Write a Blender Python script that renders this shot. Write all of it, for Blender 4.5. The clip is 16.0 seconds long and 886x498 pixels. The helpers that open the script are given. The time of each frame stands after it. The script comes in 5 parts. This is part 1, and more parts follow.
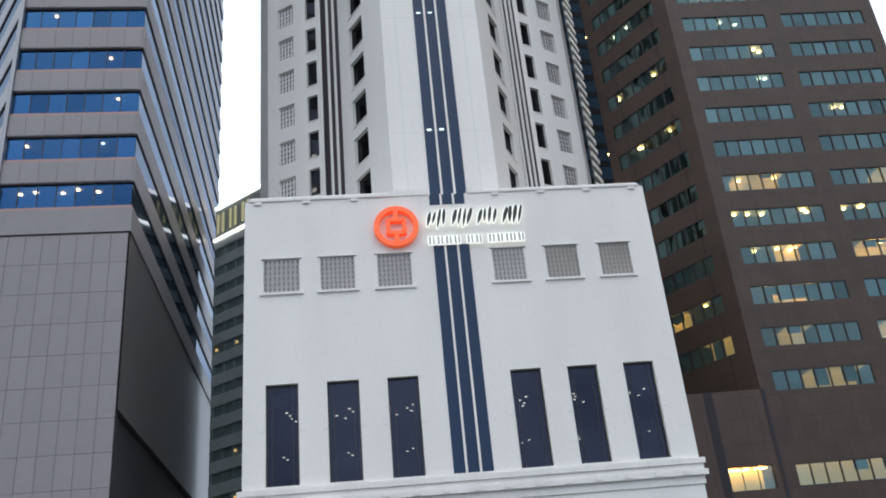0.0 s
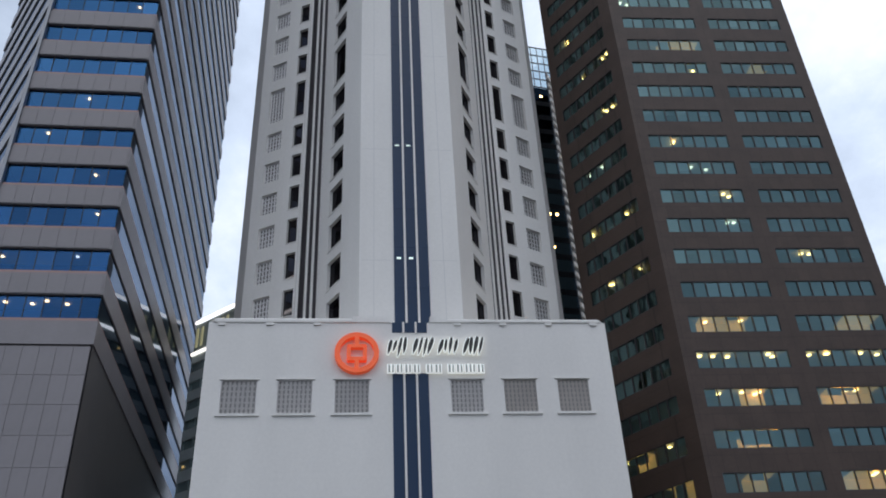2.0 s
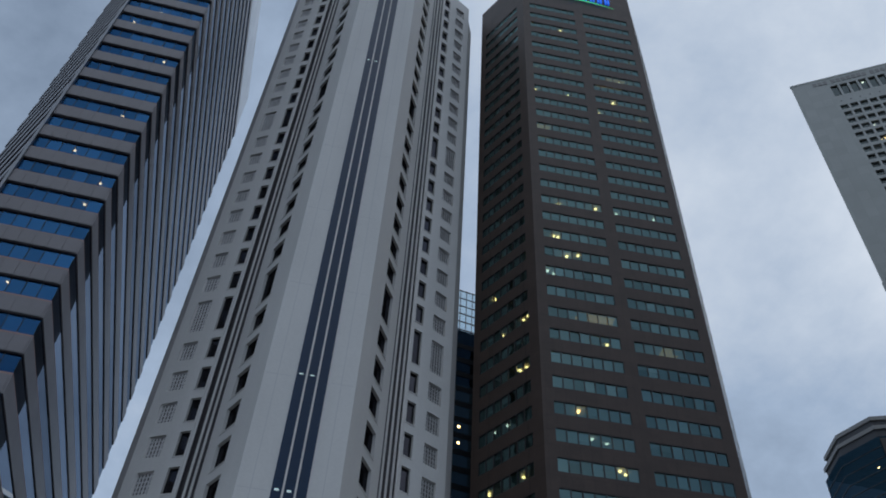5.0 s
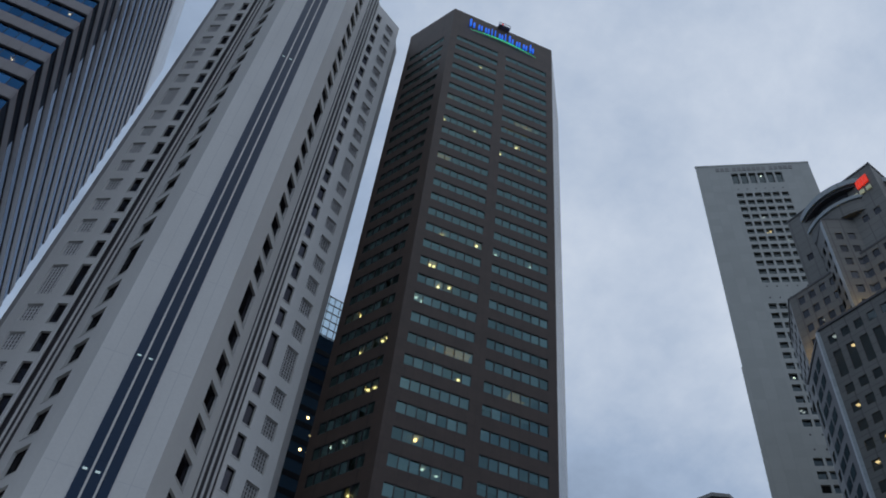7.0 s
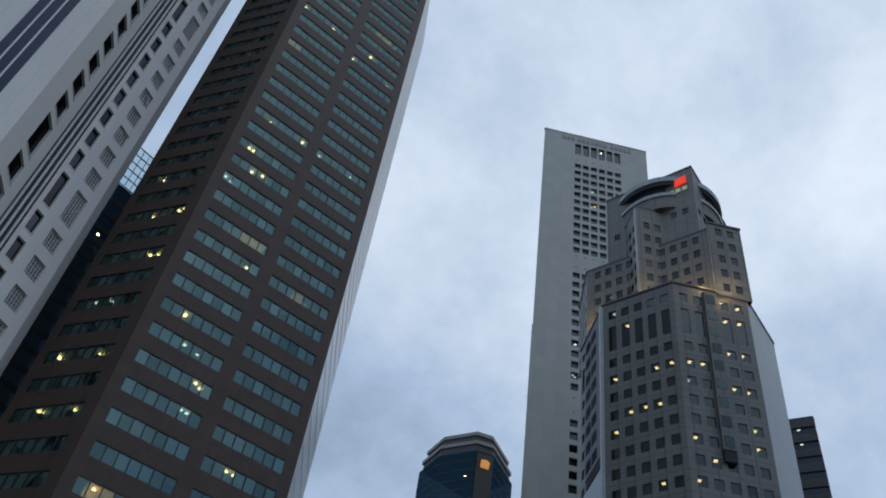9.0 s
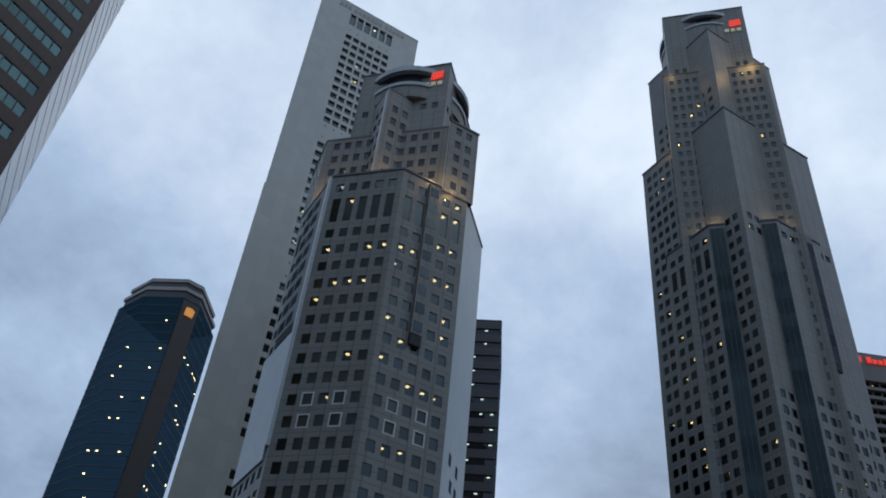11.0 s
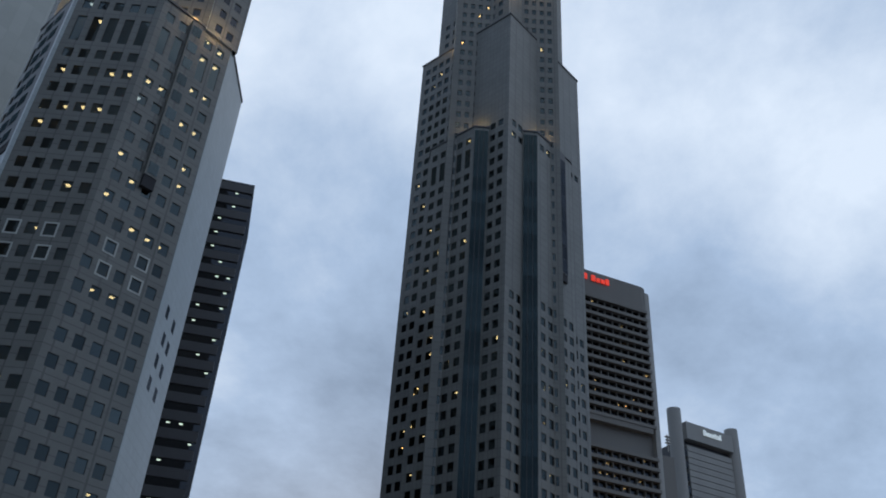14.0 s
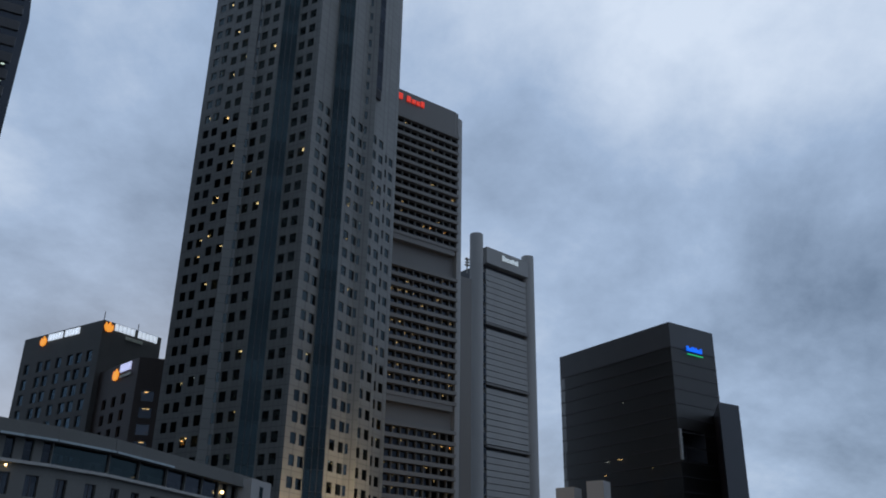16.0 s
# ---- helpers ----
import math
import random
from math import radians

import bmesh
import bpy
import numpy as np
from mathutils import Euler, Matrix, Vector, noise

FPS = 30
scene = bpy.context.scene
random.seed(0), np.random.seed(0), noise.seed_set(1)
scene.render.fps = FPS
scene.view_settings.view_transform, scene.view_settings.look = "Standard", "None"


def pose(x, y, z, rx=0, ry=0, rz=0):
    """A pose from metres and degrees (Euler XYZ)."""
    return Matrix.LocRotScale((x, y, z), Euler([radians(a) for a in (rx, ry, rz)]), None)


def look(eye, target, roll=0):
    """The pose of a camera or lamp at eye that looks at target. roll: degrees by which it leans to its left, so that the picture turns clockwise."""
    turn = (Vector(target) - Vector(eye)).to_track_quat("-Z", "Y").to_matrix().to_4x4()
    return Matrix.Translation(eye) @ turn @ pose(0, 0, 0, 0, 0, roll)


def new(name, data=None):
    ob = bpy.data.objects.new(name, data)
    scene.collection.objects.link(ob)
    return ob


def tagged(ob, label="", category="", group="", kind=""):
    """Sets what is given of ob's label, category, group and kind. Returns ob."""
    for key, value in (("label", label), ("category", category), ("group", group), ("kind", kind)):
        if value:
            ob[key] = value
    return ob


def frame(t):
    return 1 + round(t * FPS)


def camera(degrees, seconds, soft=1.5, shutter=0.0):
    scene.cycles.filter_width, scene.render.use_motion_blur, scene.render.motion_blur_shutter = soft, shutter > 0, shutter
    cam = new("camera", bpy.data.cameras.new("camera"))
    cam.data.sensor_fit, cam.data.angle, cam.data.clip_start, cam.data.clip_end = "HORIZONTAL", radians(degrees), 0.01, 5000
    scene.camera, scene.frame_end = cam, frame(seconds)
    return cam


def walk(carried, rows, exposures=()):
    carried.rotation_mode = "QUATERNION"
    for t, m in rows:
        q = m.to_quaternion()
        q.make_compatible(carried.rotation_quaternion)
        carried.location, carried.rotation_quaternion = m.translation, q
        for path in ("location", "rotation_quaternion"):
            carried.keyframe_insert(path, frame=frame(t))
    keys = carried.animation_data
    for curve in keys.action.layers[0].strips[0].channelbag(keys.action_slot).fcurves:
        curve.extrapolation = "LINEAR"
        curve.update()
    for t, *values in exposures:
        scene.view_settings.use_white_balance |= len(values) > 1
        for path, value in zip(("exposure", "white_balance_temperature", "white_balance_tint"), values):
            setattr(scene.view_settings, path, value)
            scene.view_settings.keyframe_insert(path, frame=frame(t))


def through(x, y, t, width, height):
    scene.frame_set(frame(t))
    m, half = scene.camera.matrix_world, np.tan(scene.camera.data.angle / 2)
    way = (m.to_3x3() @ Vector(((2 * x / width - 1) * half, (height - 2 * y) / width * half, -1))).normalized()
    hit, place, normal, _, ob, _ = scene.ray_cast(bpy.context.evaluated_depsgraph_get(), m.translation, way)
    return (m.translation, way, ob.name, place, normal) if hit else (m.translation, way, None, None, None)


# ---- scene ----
cam = camera(53.9, 16.0, soft=1.85)
# t, x, y, z, yaw, pitch, roll
PATH = [
    (0.0, -10.43, 4.12, 1.60, 2.87, 25.00, 4.97),
    (0.5, -9.53, 3.86, 1.66, 3.36, 27.07, 4.65),
    (1.0, -8.63, 3.62, 1.70, 2.37, 29.23, 4.64),
    (1.5, -7.74, 3.36, 1.71, 2.22, 30.89, 3.59),
    (2.0, -6.86, 3.10, 1.71, 1.86, 32.75, 2.42),
    (2.5, -5.97, 2.84, 1.69, 0.40, 35.90, 1.31),
    (3.0, -5.04, 2.63, 1.70, 0.16, 38.30, -0.08),
    (3.5, -4.09, 2.40, 1.72, 0.44, 41.05, -0.37),
    (4.0, -3.13, 2.12, 1.72, -1.05, 44.00, -1.00),
    (6.5, 1.73, 0.59, 1.67, -14.03, 50.33, -4.60),
    (7.0, 2.69, 0.30, 1.71, -17.68, 50.06, -4.99),
    (7.5, 3.60, -0.02, 1.75, -20.90, 49.11, -5.47),
    (8.0, 4.46, -0.36, 1.73, -24.31, 48.21, -6.19),
    (8.5, 5.27, -0.76, 1.66, -30.05, 47.67, -7.08),
    (9.0, 6.20, -1.20, 1.62, -35.63, 46.31, -6.94),
    (9.5, 7.30, -1.60, 1.65, -42.24, 44.13, -6.35),
    (10.0, 8.40, -1.91, 1.71, -48.10, 41.19, -5.21),
    (12.5, 13.30, -2.66, 1.74, -65.00, 40.34, -5.93),
    (13.0, 14.40, -2.85, 1.71, -68.16, 38.81, -5.02),
    (13.5, 15.58, -3.11, 1.71, -70.52, 37.51, -4.28),
    (14.0, 16.83, -3.42, 1.73, -73.92, 34.27, -3.37),
    (14.5, 18.13, -3.78, 1.76, -77.59, 30.37, -2.53),
    (15.0, 19.45, -4.21, 1.75, -81.40, 28.08, -2.05),
    (15.5, 20.77, -4.68, 1.73, -83.80, 25.28, -1.31),
    (16.0, 22.10, -5.18, 1.71, -86.01, 23.35, -0.95),
]
walk(cam, [(t, pose(x, y, z, 90 + p, r, w)) for t, x, y, z, w, p, r in PATH],
     exposures=[(0.0, 0.98, 7450, 12), (0.5, 0.88, 7400, 12), (1.0, 0.74, 7300, 12), (1.5, 0.7, 7200, 12), (2.1, 0.28, 7200, 14), (3.0, 0.06, 7000, 14), (3.5, -0.02, 6950, 14), (4.2, -0.46, 6600, 9), (6.5, -0.68, 6400, 11), (9.0, -0.4, 6350, 9), (12.5, -0.36, 6200, 9), (14.0, -0.42, 6200, 9), (16.0, -0.58, 6150, 10)])

# ---- light ----
world = bpy.data.worlds.new("world")
scene.world = world
world.use_nodes = True


# direction, breadth in degrees, thinner (+) or thicker (-) cloud
CLOUD_BANKS = [
    # second bank is added left of the view to dim the granite tower's reflections
    (-0.42, 0.49, 0.76, 30, -0.18), (-0.7, 0.5, 0.5, 35, -0.14), (0.38, 0.53, 0.76, 18, 0.08), (0.38, 0.69, 0.61, 13, -0.13),
    (0.25, 0.39, 0.88, 18, 0.05), (0.66, 0.33, 0.67, 14, 0.05), (0.75, 0.385, 0.54, 13, -0.19),
    (0.77, 0.45, 0.445, 7, 0.08), (0.77, -0.33, 0.55, 18, 0.13), (0.81, -0.07, 0.59, 10, 0.08),
    (0.87, -0.10, 0.49, 11, -0.13), (0.84, -0.36, 0.42, 10, -0.10), (0.83, 0.44, 0.33, 12, -0.08),
    (0.88, -0.42, 0.22, 12, -0.03),
]


def build_sky():
    nt = world.node_tree
    N, L = nt.nodes, nt.links
    bg = N["Background"]
    co = N.new("ShaderNodeTexCoord")
    sep = N.new("ShaderNodeSeparateXYZ")
    L.new(co.outputs["Generated"], sep.inputs[0])
    zc = N.new("ShaderNodeMath")
    zc.operation = "MAXIMUM"
    zc.inputs[1].default_value = 0.0
    L.new(sep.outputs[2], zc.inputs[0])
    za = N.new("ShaderNodeMath")
    za.operation = "ADD"
    za.inputs[1].default_value = 0.42
    L.new(zc.outputs[0], za.inputs[0])
    flat = []
    for k in (0, 1):
        d = N.new("ShaderNodeMath")
        d.operation = "DIVIDE"
        L.new(sep.outputs[k], d.inputs[0])
        L.new(za.outputs[0], d.inputs[1])
        flat.append(d)
    cb = N.new("ShaderNodeCombineXYZ")
    L.new(flat[0].outputs[0], cb.inputs[0])
    L.new(flat[1].outputs[0], cb.inputs[1])
    cb.inputs[2].default_value = 5.2
    n1 = N.new("ShaderNodeTexNoise")
    n1.inputs["Scale"].default_value = 2.0
    n1.inputs["Detail"].default_value = 8
    n1.inputs["Roughness"].default_value = 0.62
    n1.inputs["Distortion"].default_value = 0.12
    L.new(cb.outputs[0], n1.inputs["Vector"])
    up = N.new("ShaderNodeMapRange")
    up.inputs["From Min"].default_value = 0.22
    up.inputs["From Max"].default_value = 0.68
    up.inputs["To Min"].default_value = -0.12
    up.inputs["To Max"].default_value = 0.14
    L.new(sep.outputs[2], up.inputs[0])
    ad = N.new("ShaderNodeMath")
    ad.operation = "ADD"
    L.new(n1.outputs["Fac"], ad.inputs[0])
    L.new(up.outputs[0], ad.inputs[1])
    # large cloud banks and the thin bright patches between them
    for x, y, z, wide, amount in CLOUD_BANKS:
        d = N.new("ShaderNodeVectorMath")
        d.operation = "DOT_PRODUCT"
        d.inputs[1].default_value = Vector((x, y, z)).normalized()
        L.new(co.outputs["Generated"], d.inputs[0])
        r = N.new("ShaderNodeMapRange")
        r.interpolation_type = "SMOOTHSTEP"
        r.inputs["From Min"].default_value = math.cos(radians(wide))
        r.inputs["From Max"].default_value = 1.0
        r.inputs["To Min"].default_value = 0.0
        r.inputs["To Max"].default_value = amount
        L.new(d.outputs["Value"], r.inputs[0])
        nx = N.new("ShaderNodeMath")
        nx.operation = "ADD"
        L.new(ad.outputs[0], nx.inputs[0])
        L.new(r.outputs[0], nx.inputs[1])
        ad = nx
    ramp = N.new("ShaderNodeValToRGB")
    e = ramp.color_ramp.elements
    e[0].position, e[0].color = 0.2, (0.20, 0.275, 0.40, 1)
    e[1].position, e[1].color = 0.78, (1.0, 1.1, 1.24, 1)
    mid = ramp.color_ramp.elements.new(0.5)
    mid.color = (0.52, 0.66, 0.88, 1)
    L.new(ad.outputs[0], ramp.inputs[0])
    sky = N.new("ShaderNodeTexSky")
    sky.sky_type = "NISHITA"
    sky.sun_disc = False
    sky.sun_elevation = radians(6)
    sky.sun_rotation = radians(70)
    ss = N.new("ShaderNodeVectorMath")
    ss.operation = "SCALE"
    ss.inputs["Scale"].default_value = 0.015
    L.new(sky.outputs[0], ss.inputs[0])
    ms = N.new("ShaderNodeVectorMath")
    ms.operation = "ADD"
    L.new(ramp.outputs[0], ms.inputs[0])
    L.new(ss.outputs[0], ms.inputs[1])
    L.new(ms.outputs[0], bg.inputs[0])
    bg.inputs[1].default_value = 1.0


build_sky()
sun = new("sun", bpy.data.lights.new("sun", "SUN"))
sun.data.energy, sun.data.angle, sun.data.color = 0.08, radians(40), (1.0, 0.96, 0.92)
sun.matrix_world = look((0, 0, 50), (-4, 12, 30))


def glow(name, place, watts, colour=(1.0, 0.62, 0.22)):
    lamp = new(name, bpy.data.lights.new(name, "POINT"))
    lamp.data.energy, lamp.data.color, lamp.data.shadow_soft_size = watts, colour, 0.4
    lamp.location = place
    return lamp


# ---- materials ----
def stone(name, colour, rough=0.6, vary=0.12, scale=0.35, bump=0.15, joints=None, streak=0.0, spec=0.5):
    """Wall surface: broad stains and fine grain; joints = (width, height, mortar, darkness) of panels on x+y and z."""
    m = bpy.data.materials.new(name)
    m.use_nodes = True
    N, L = m.node_tree.nodes, m.node_tree.links
    b = N["Principled BSDF"]
    b.inputs["Roughness"].default_value = rough
    b.inputs["Specular IOR Level"].default_value = spec
    co = N.new("ShaderNodeTexCoord")
    big = N.new("ShaderNodeTexNoise")
    big.inputs["Scale"].default_value = scale
    big.inputs["Detail"].default_value = 5
    mp = N.new("ShaderNodeMapping")
    mp.inputs["Scale"].default_value = (1, 1, 0.25 if streak else 1)
    L.new(co.outputs["Object"], mp.inputs[0])
    L.new(mp.outputs[0], big.inputs["Vector"])
    fine = N.new("ShaderNodeTexNoise")
    fine.inputs["Scale"].default_value = 3.5
    fine.inputs["Detail"].default_value = 4
    L.new(co.outputs["Object"], fine.inputs["Vector"])
    info = N.new("ShaderNodeObjectInfo")
    hsv = N.new("ShaderNodeHueSaturation")
    hsv.inputs["Color"].default_value = (*colour, 1)
    a = N.new("ShaderNodeMath")
    a.operation = "MULTIPLY_ADD"
    a.inputs[1].default_value = vary * 2
    a.inputs[2].default_value = 1 - vary * 1.35
    L.new(big.outputs["Fac"], a.inputs[0])
    a2 = N.new("ShaderNodeMath")
    a2.operation = "MULTIPLY_ADD"
    a2.inputs[1].default_value = vary * 0.9
    L.new(fine.outputs["Fac"], a2.inputs[0])
    L.new(a.outputs[0], a2.inputs[2])
    a3 = N.new("ShaderNodeMath")
    a3.operation = "MULTIPLY_ADD"
    a3.inputs[1].default_value = vary * 0.5
    L.new(info.outputs["Random"], a3.inputs[0])
    L.new(a2.outputs[0], a3.inputs[2])
    last = a3
    if joints:
        w, h, mortar, dark = joints
        sp = N.new("ShaderNodeSeparateXYZ")
        L.new(co.outputs["Object"], sp.inputs[0])
        sx = N.new("ShaderNodeMath")
        L.new(sp.outputs[0], sx.inputs[0])
        L.new(sp.outputs[1], sx.inputs[1])
        cb = N.new("ShaderNodeCombineXYZ")
        L.new(sx.outputs[0], cb.inputs[0])
        L.new(sp.outputs[2], cb.inputs[1])
        br = N.new("ShaderNodeTexBrick")
        br.offset = 0.0
        br.inputs["Scale"].default_value = 1.0
        br.inputs["Brick Width"].default_value = w
        br.inputs["Row Height"].default_value = h
        br.inputs["Mortar Size"].default_value = mortar
        br.inputs["Color1"].default_value = (1, 1, 1, 1)
        br.inputs["Color2"].default_value = (0.9, 0.9, 0.9, 1)
        br.inputs["Mortar"].default_value = (dark, dark, dark, 1)
        L.new(cb.outputs[0], br.inputs["Vector"])
        mm = N.new("ShaderNodeMath")
        mm.operation = "MULTIPLY"
        L.new(br.outputs["Color"], mm.inputs[0])
        L.new(a3.outputs[0], mm.inputs[1])
        last = mm
    L.new(last.outputs[0], hsv.inputs["Value"])
    L.new(hsv.outputs[0], b.inputs["Base Color"])
    bp = N.new("ShaderNodeBump")
    bp.inputs["Strength"].default_value = bump
    bp.inputs["Distance"].default_value = 0.02
    L.new(fine.outputs["Fac"], bp.inputs["Height"])
    L.new(bp.outputs[0], b.inputs["Normal"])
    return m


def glass(name, tint, through=0.4, inside=(0.5, 0.6, 0.62), rough=0.02, wave=0.12):
    """Coated window glass: tinted mirror over a dim see-through pane."""
    m = bpy.data.materials.new(name)
    m.use_nodes = True
    N, L = m.node_tree.nodes, m.node_tree.links
    N.remove(N["Principled BSDF"])
    out = N["Material Output"]
    co = N.new("ShaderNodeTexCoord")
    no = N.new("ShaderNodeTexNoise")
    no.inputs["Scale"].default_value = 0.5
    L.new(co.outputs["Object"], no.inputs["Vector"])
    bp = N.new("ShaderNodeBump")
    bp.inputs["Strength"].default_value = wave
    bp.inputs["Distance"].default_value = 0.05
    L.new(no.outputs["Fac"], bp.inputs["Height"])
    g = N.new("ShaderNodeBsdfGlossy")
    g.inputs["Roughness"].default_value = rough
    L.new(bp.outputs[0], g.inputs["Normal"])
    info = N.new("ShaderNodeObjectInfo")
    hsv = N.new("ShaderNodeHueSaturation")
    hsv.inputs["Color"].default_value = (*tint, 1)
    v = N.new("ShaderNodeMath")
    v.operation = "MULTIPLY_ADD"
    v.inputs[1].default_value = 0.5
    v.inputs[2].default_value = 0.72
    L.new(info.outputs["Random"], v.inputs[0])
    L.new(v.outputs[0], hsv.inputs["Value"])
    L.new(hsv.outputs[0], g.inputs["Color"])
    t = N.new("ShaderNodeBsdfTransparent")
    t.inputs["Color"].default_value = (*inside, 1)
    mx = N.new("ShaderNodeMixShader")
    mx.inputs[0].default_value = through
    L.new(g.outputs[0], mx.inputs[1])
    L.new(t.outputs[0], mx.inputs[2])
    L.new(mx.outputs[0], out.inputs["Surface"])
    return m


def light_mat(name, colour, strength):
    m = bpy.data.materials.new(name)
    m.use_nodes = True
    b = m.node_tree.nodes["Principled BSDF"]
    b.inputs["Base Color"].default_value = (*colour, 1)
    b.inputs["Emission Color"].default_value = (*colour, 1)
    b.inputs["Emission Strength"].default_value = strength
    return m


def plain(name, colour, rough=0.5, metal=0.0):
    m = bpy.data.materials.new(name)
    m.use_nodes = True
    b = m.node_tree.nodes["Principled BSDF"]
    b.inputs["Base Color"].default_value = (*colour, 1)
    b.inputs["Roughness"].default_value = rough
    b.inputs["Metallic"].default_value = metal
    return m


WHITE = stone("white_render", (0.75, 0.728, 0.695), 0.75, 0.13, 0.2, 0.1, streak=1)
WHITE_TRIM = stone("white_trim", (0.70, 0.68, 0.648), 0.75, 0.2, 0.5, 0.15, streak=1)
FLUTE = stone("flute_brown", (0.05, 0.045, 0.05), 0.6, 0.2, 0.4)
LATTICE = stone("lattice_stone", (0.68, 0.66, 0.65), 0.8, 0.1, 0.8)
LATTICE_TAN = stone("lattice_tan", (0.60, 0.56, 0.53), 0.8, 0.1, 0.8)
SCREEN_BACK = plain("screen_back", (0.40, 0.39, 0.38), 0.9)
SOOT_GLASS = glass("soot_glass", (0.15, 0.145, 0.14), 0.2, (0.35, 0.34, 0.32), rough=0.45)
# backing of the shaft screens, darkened to paint in the shade of their recesses
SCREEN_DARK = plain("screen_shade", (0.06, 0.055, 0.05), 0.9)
# near-black that carries the shade of interiors, gaps and recesses as colour
DARK = plain("inside_shade", (0.03, 0.03, 0.035), 0.9)
FRAME = plain("window_frame_dark", (0.05, 0.045, 0.045), 0.5, 0.3)
BLUE_GLASS = plain("blue_strip_glass", (0.014, 0.038, 0.085), 0.3)
BLUE_GLASS.node_tree.nodes["Principled BSDF"].inputs["Specular IOR Level"].default_value = 0.25
NAVY_GLASS = glass("navy_glass", (0.045, 0.05, 0.075), 0.3, (0.3, 0.32, 0.36))
BLACK_GLASS = glass("black_glass", (0.10, 0.10, 0.12), 0.5, (0.2, 0.2, 0.22))
BROWN = stone("brown_granite", (0.060, 0.038, 0.029), 0.5, 0.36, 0.4, 0.1, (1.28, 1.9, 0.025, 0.7), spec=0.35)
TEAL_GLASS = glass("teal_glass", (0.13, 0.215, 0.225), 0.42, (0.45, 0.62, 0.60))
SILVER = stone("silver_cladding", (0.66, 0.70, 0.74), 0.25, 0.08, 0.3, 0.1, (3.2, 3.94, 0.03, 0.95))
GRANITE = stone("grey_pink_granite", (0.224, 0.206, 0.214), 0.4, 0.14, 0.5, 0.1)
JOINT = plain("dark_joint", (0.09, 0.08, 0.08), 0.8)
SILL_RED = stone("red_sill", (0.36, 0.22, 0.20), 0.6, 0.1)
COBALT_GLASS = glass("cobalt_glass", (0.034, 0.12, 0.27), 0.35, (0.4, 0.5, 0.8))
SIDE_GLASS = glass("side_glass", (0.22, 0.26, 0.32), 0.1, wave=0.03)
GREY_STONE = stone("grey_granite", (0.132, 0.133, 0.124), 0.45, 0.3, 0.2, 0.1, (1.6, 1.94, 0.08, 0.6))
# slightly darker copy of the grey granite
GREY_DARK = stone("grey_granite_dark", (0.118, 0.119, 0.110), 0.45, 0.2, 0.2, 0.1, (1.6, 1.94, 0.08, 0.6))
UOB_GLASS = glass("slate_glass", (0.085, 0.104, 0.11), 0.3, (0.4, 0.45, 0.5))
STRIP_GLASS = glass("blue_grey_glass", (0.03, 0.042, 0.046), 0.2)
STEEL = stone("brushed_panels", (0.28, 0.325, 0.345), 0.32, 0.14, 0.15, 0.1, (1.5, 1.5, 0.04, 0.65))
PALE = stone("pale_aluminium_tile", (0.40, 0.412, 0.388), 0.5, 0.12, 0.15, 0.08, (1.5, 3.6, 0.03, 0.86))
CONCRETE = stone("grey_concrete", (0.165, 0.157, 0.148), 0.7, 0.12, 0.15, 0.15, streak=1)
CONCRETE_L = stone("pale_concrete", (0.29, 0.282, 0.27), 0.7, 0.12, 0.15, 0.15, streak=1)
CHAR = stone("charcoal_cladding", (0.05, 0.05, 0.055), 0.5, 0.2, 0.3)
CHAR_GLASS = glass("charcoal_glass", (0.055, 0.06, 0.07), 0.25, (0.3, 0.3, 0.3))
DEEP_GLASS = glass("deep_blue_glass", (0.016, 0.038, 0.055), 0.3, (0.35, 0.42, 0.5))
GREEN_GLASS = glass("green_grey_glass", (0.6, 0.74, 0.76), 0.15)
LAMP = light_mat("office_lamp", (1.0, 0.68, 0.27), 11.0)
ROOM_GLOW = light_mat("room_glow", (1.0, 0.62, 0.24), 0.4)
BRONZE = stone("bronze_cladding", (0.035, 0.03, 0.028), 0.5, 0.2, 0.3)
LAMP_COOL = light_mat("office_lamp_cool", (0.9, 0.95, 0.8), 4.0)
CEILING = plain("office_ceiling", (0.55, 0.5, 0.42), 0.9)
ORANGE = light_mat("orange_sign", (0.9, 0.13, 0.04), 0.2)
RED = light_mat("red_sign", (1.0, 0.05, 0.02), 0.65)
SIGN_WHITE = light_mat("white_sign", (0.93, 1.0, 1.0), 0.3)
SIGN_BLUE = light_mat("blue_sign", (0.01, 0.17, 1.0), 1.0)
SIGN_GREEN = light_mat("green_sign", (0.05, 0.7, 0.2), 0.7)
SIGN_AMBER = light_mat("amber_sign", (1.0, 0.36, 0.04), 1.2)
SIGN_PALE = plain("pale_sign", (0.6, 0.6, 0.5), 0.4)
SIGN_CREAM = light_mat("cream_sign", (0.6, 0.6, 0.38), 0.2)
SIGN_DARK = plain("dark_sign", (0.03, 0.03, 0.03), 0.5)
TUBE = light_mat("roof_edge_light", (1.0, 1.0, 1.0), 1.2)


# ---- building helpers ----
def part(name, bm, material, parent=None, label="", kind="", smooth=False):
    me = bpy.data.meshes.new(name)
    bm.to_mesh(me)
    bm.free()
    for m in material if isinstance(material, (list, tuple)) else [material]:
        me.materials.append(m)
    if smooth:
        for p in me.polygons:
            p.use_smooth = True
    ob = new(name, me)
    ob.parent = parent
    return tagged(ob, label, "", "", kind)


def piece(name, me, parent, m=None, label=""):
    ob = new(name, me)
    ob.parent = parent
    if m is not None:
        ob.matrix_basis = m
    return tagged(ob, label)


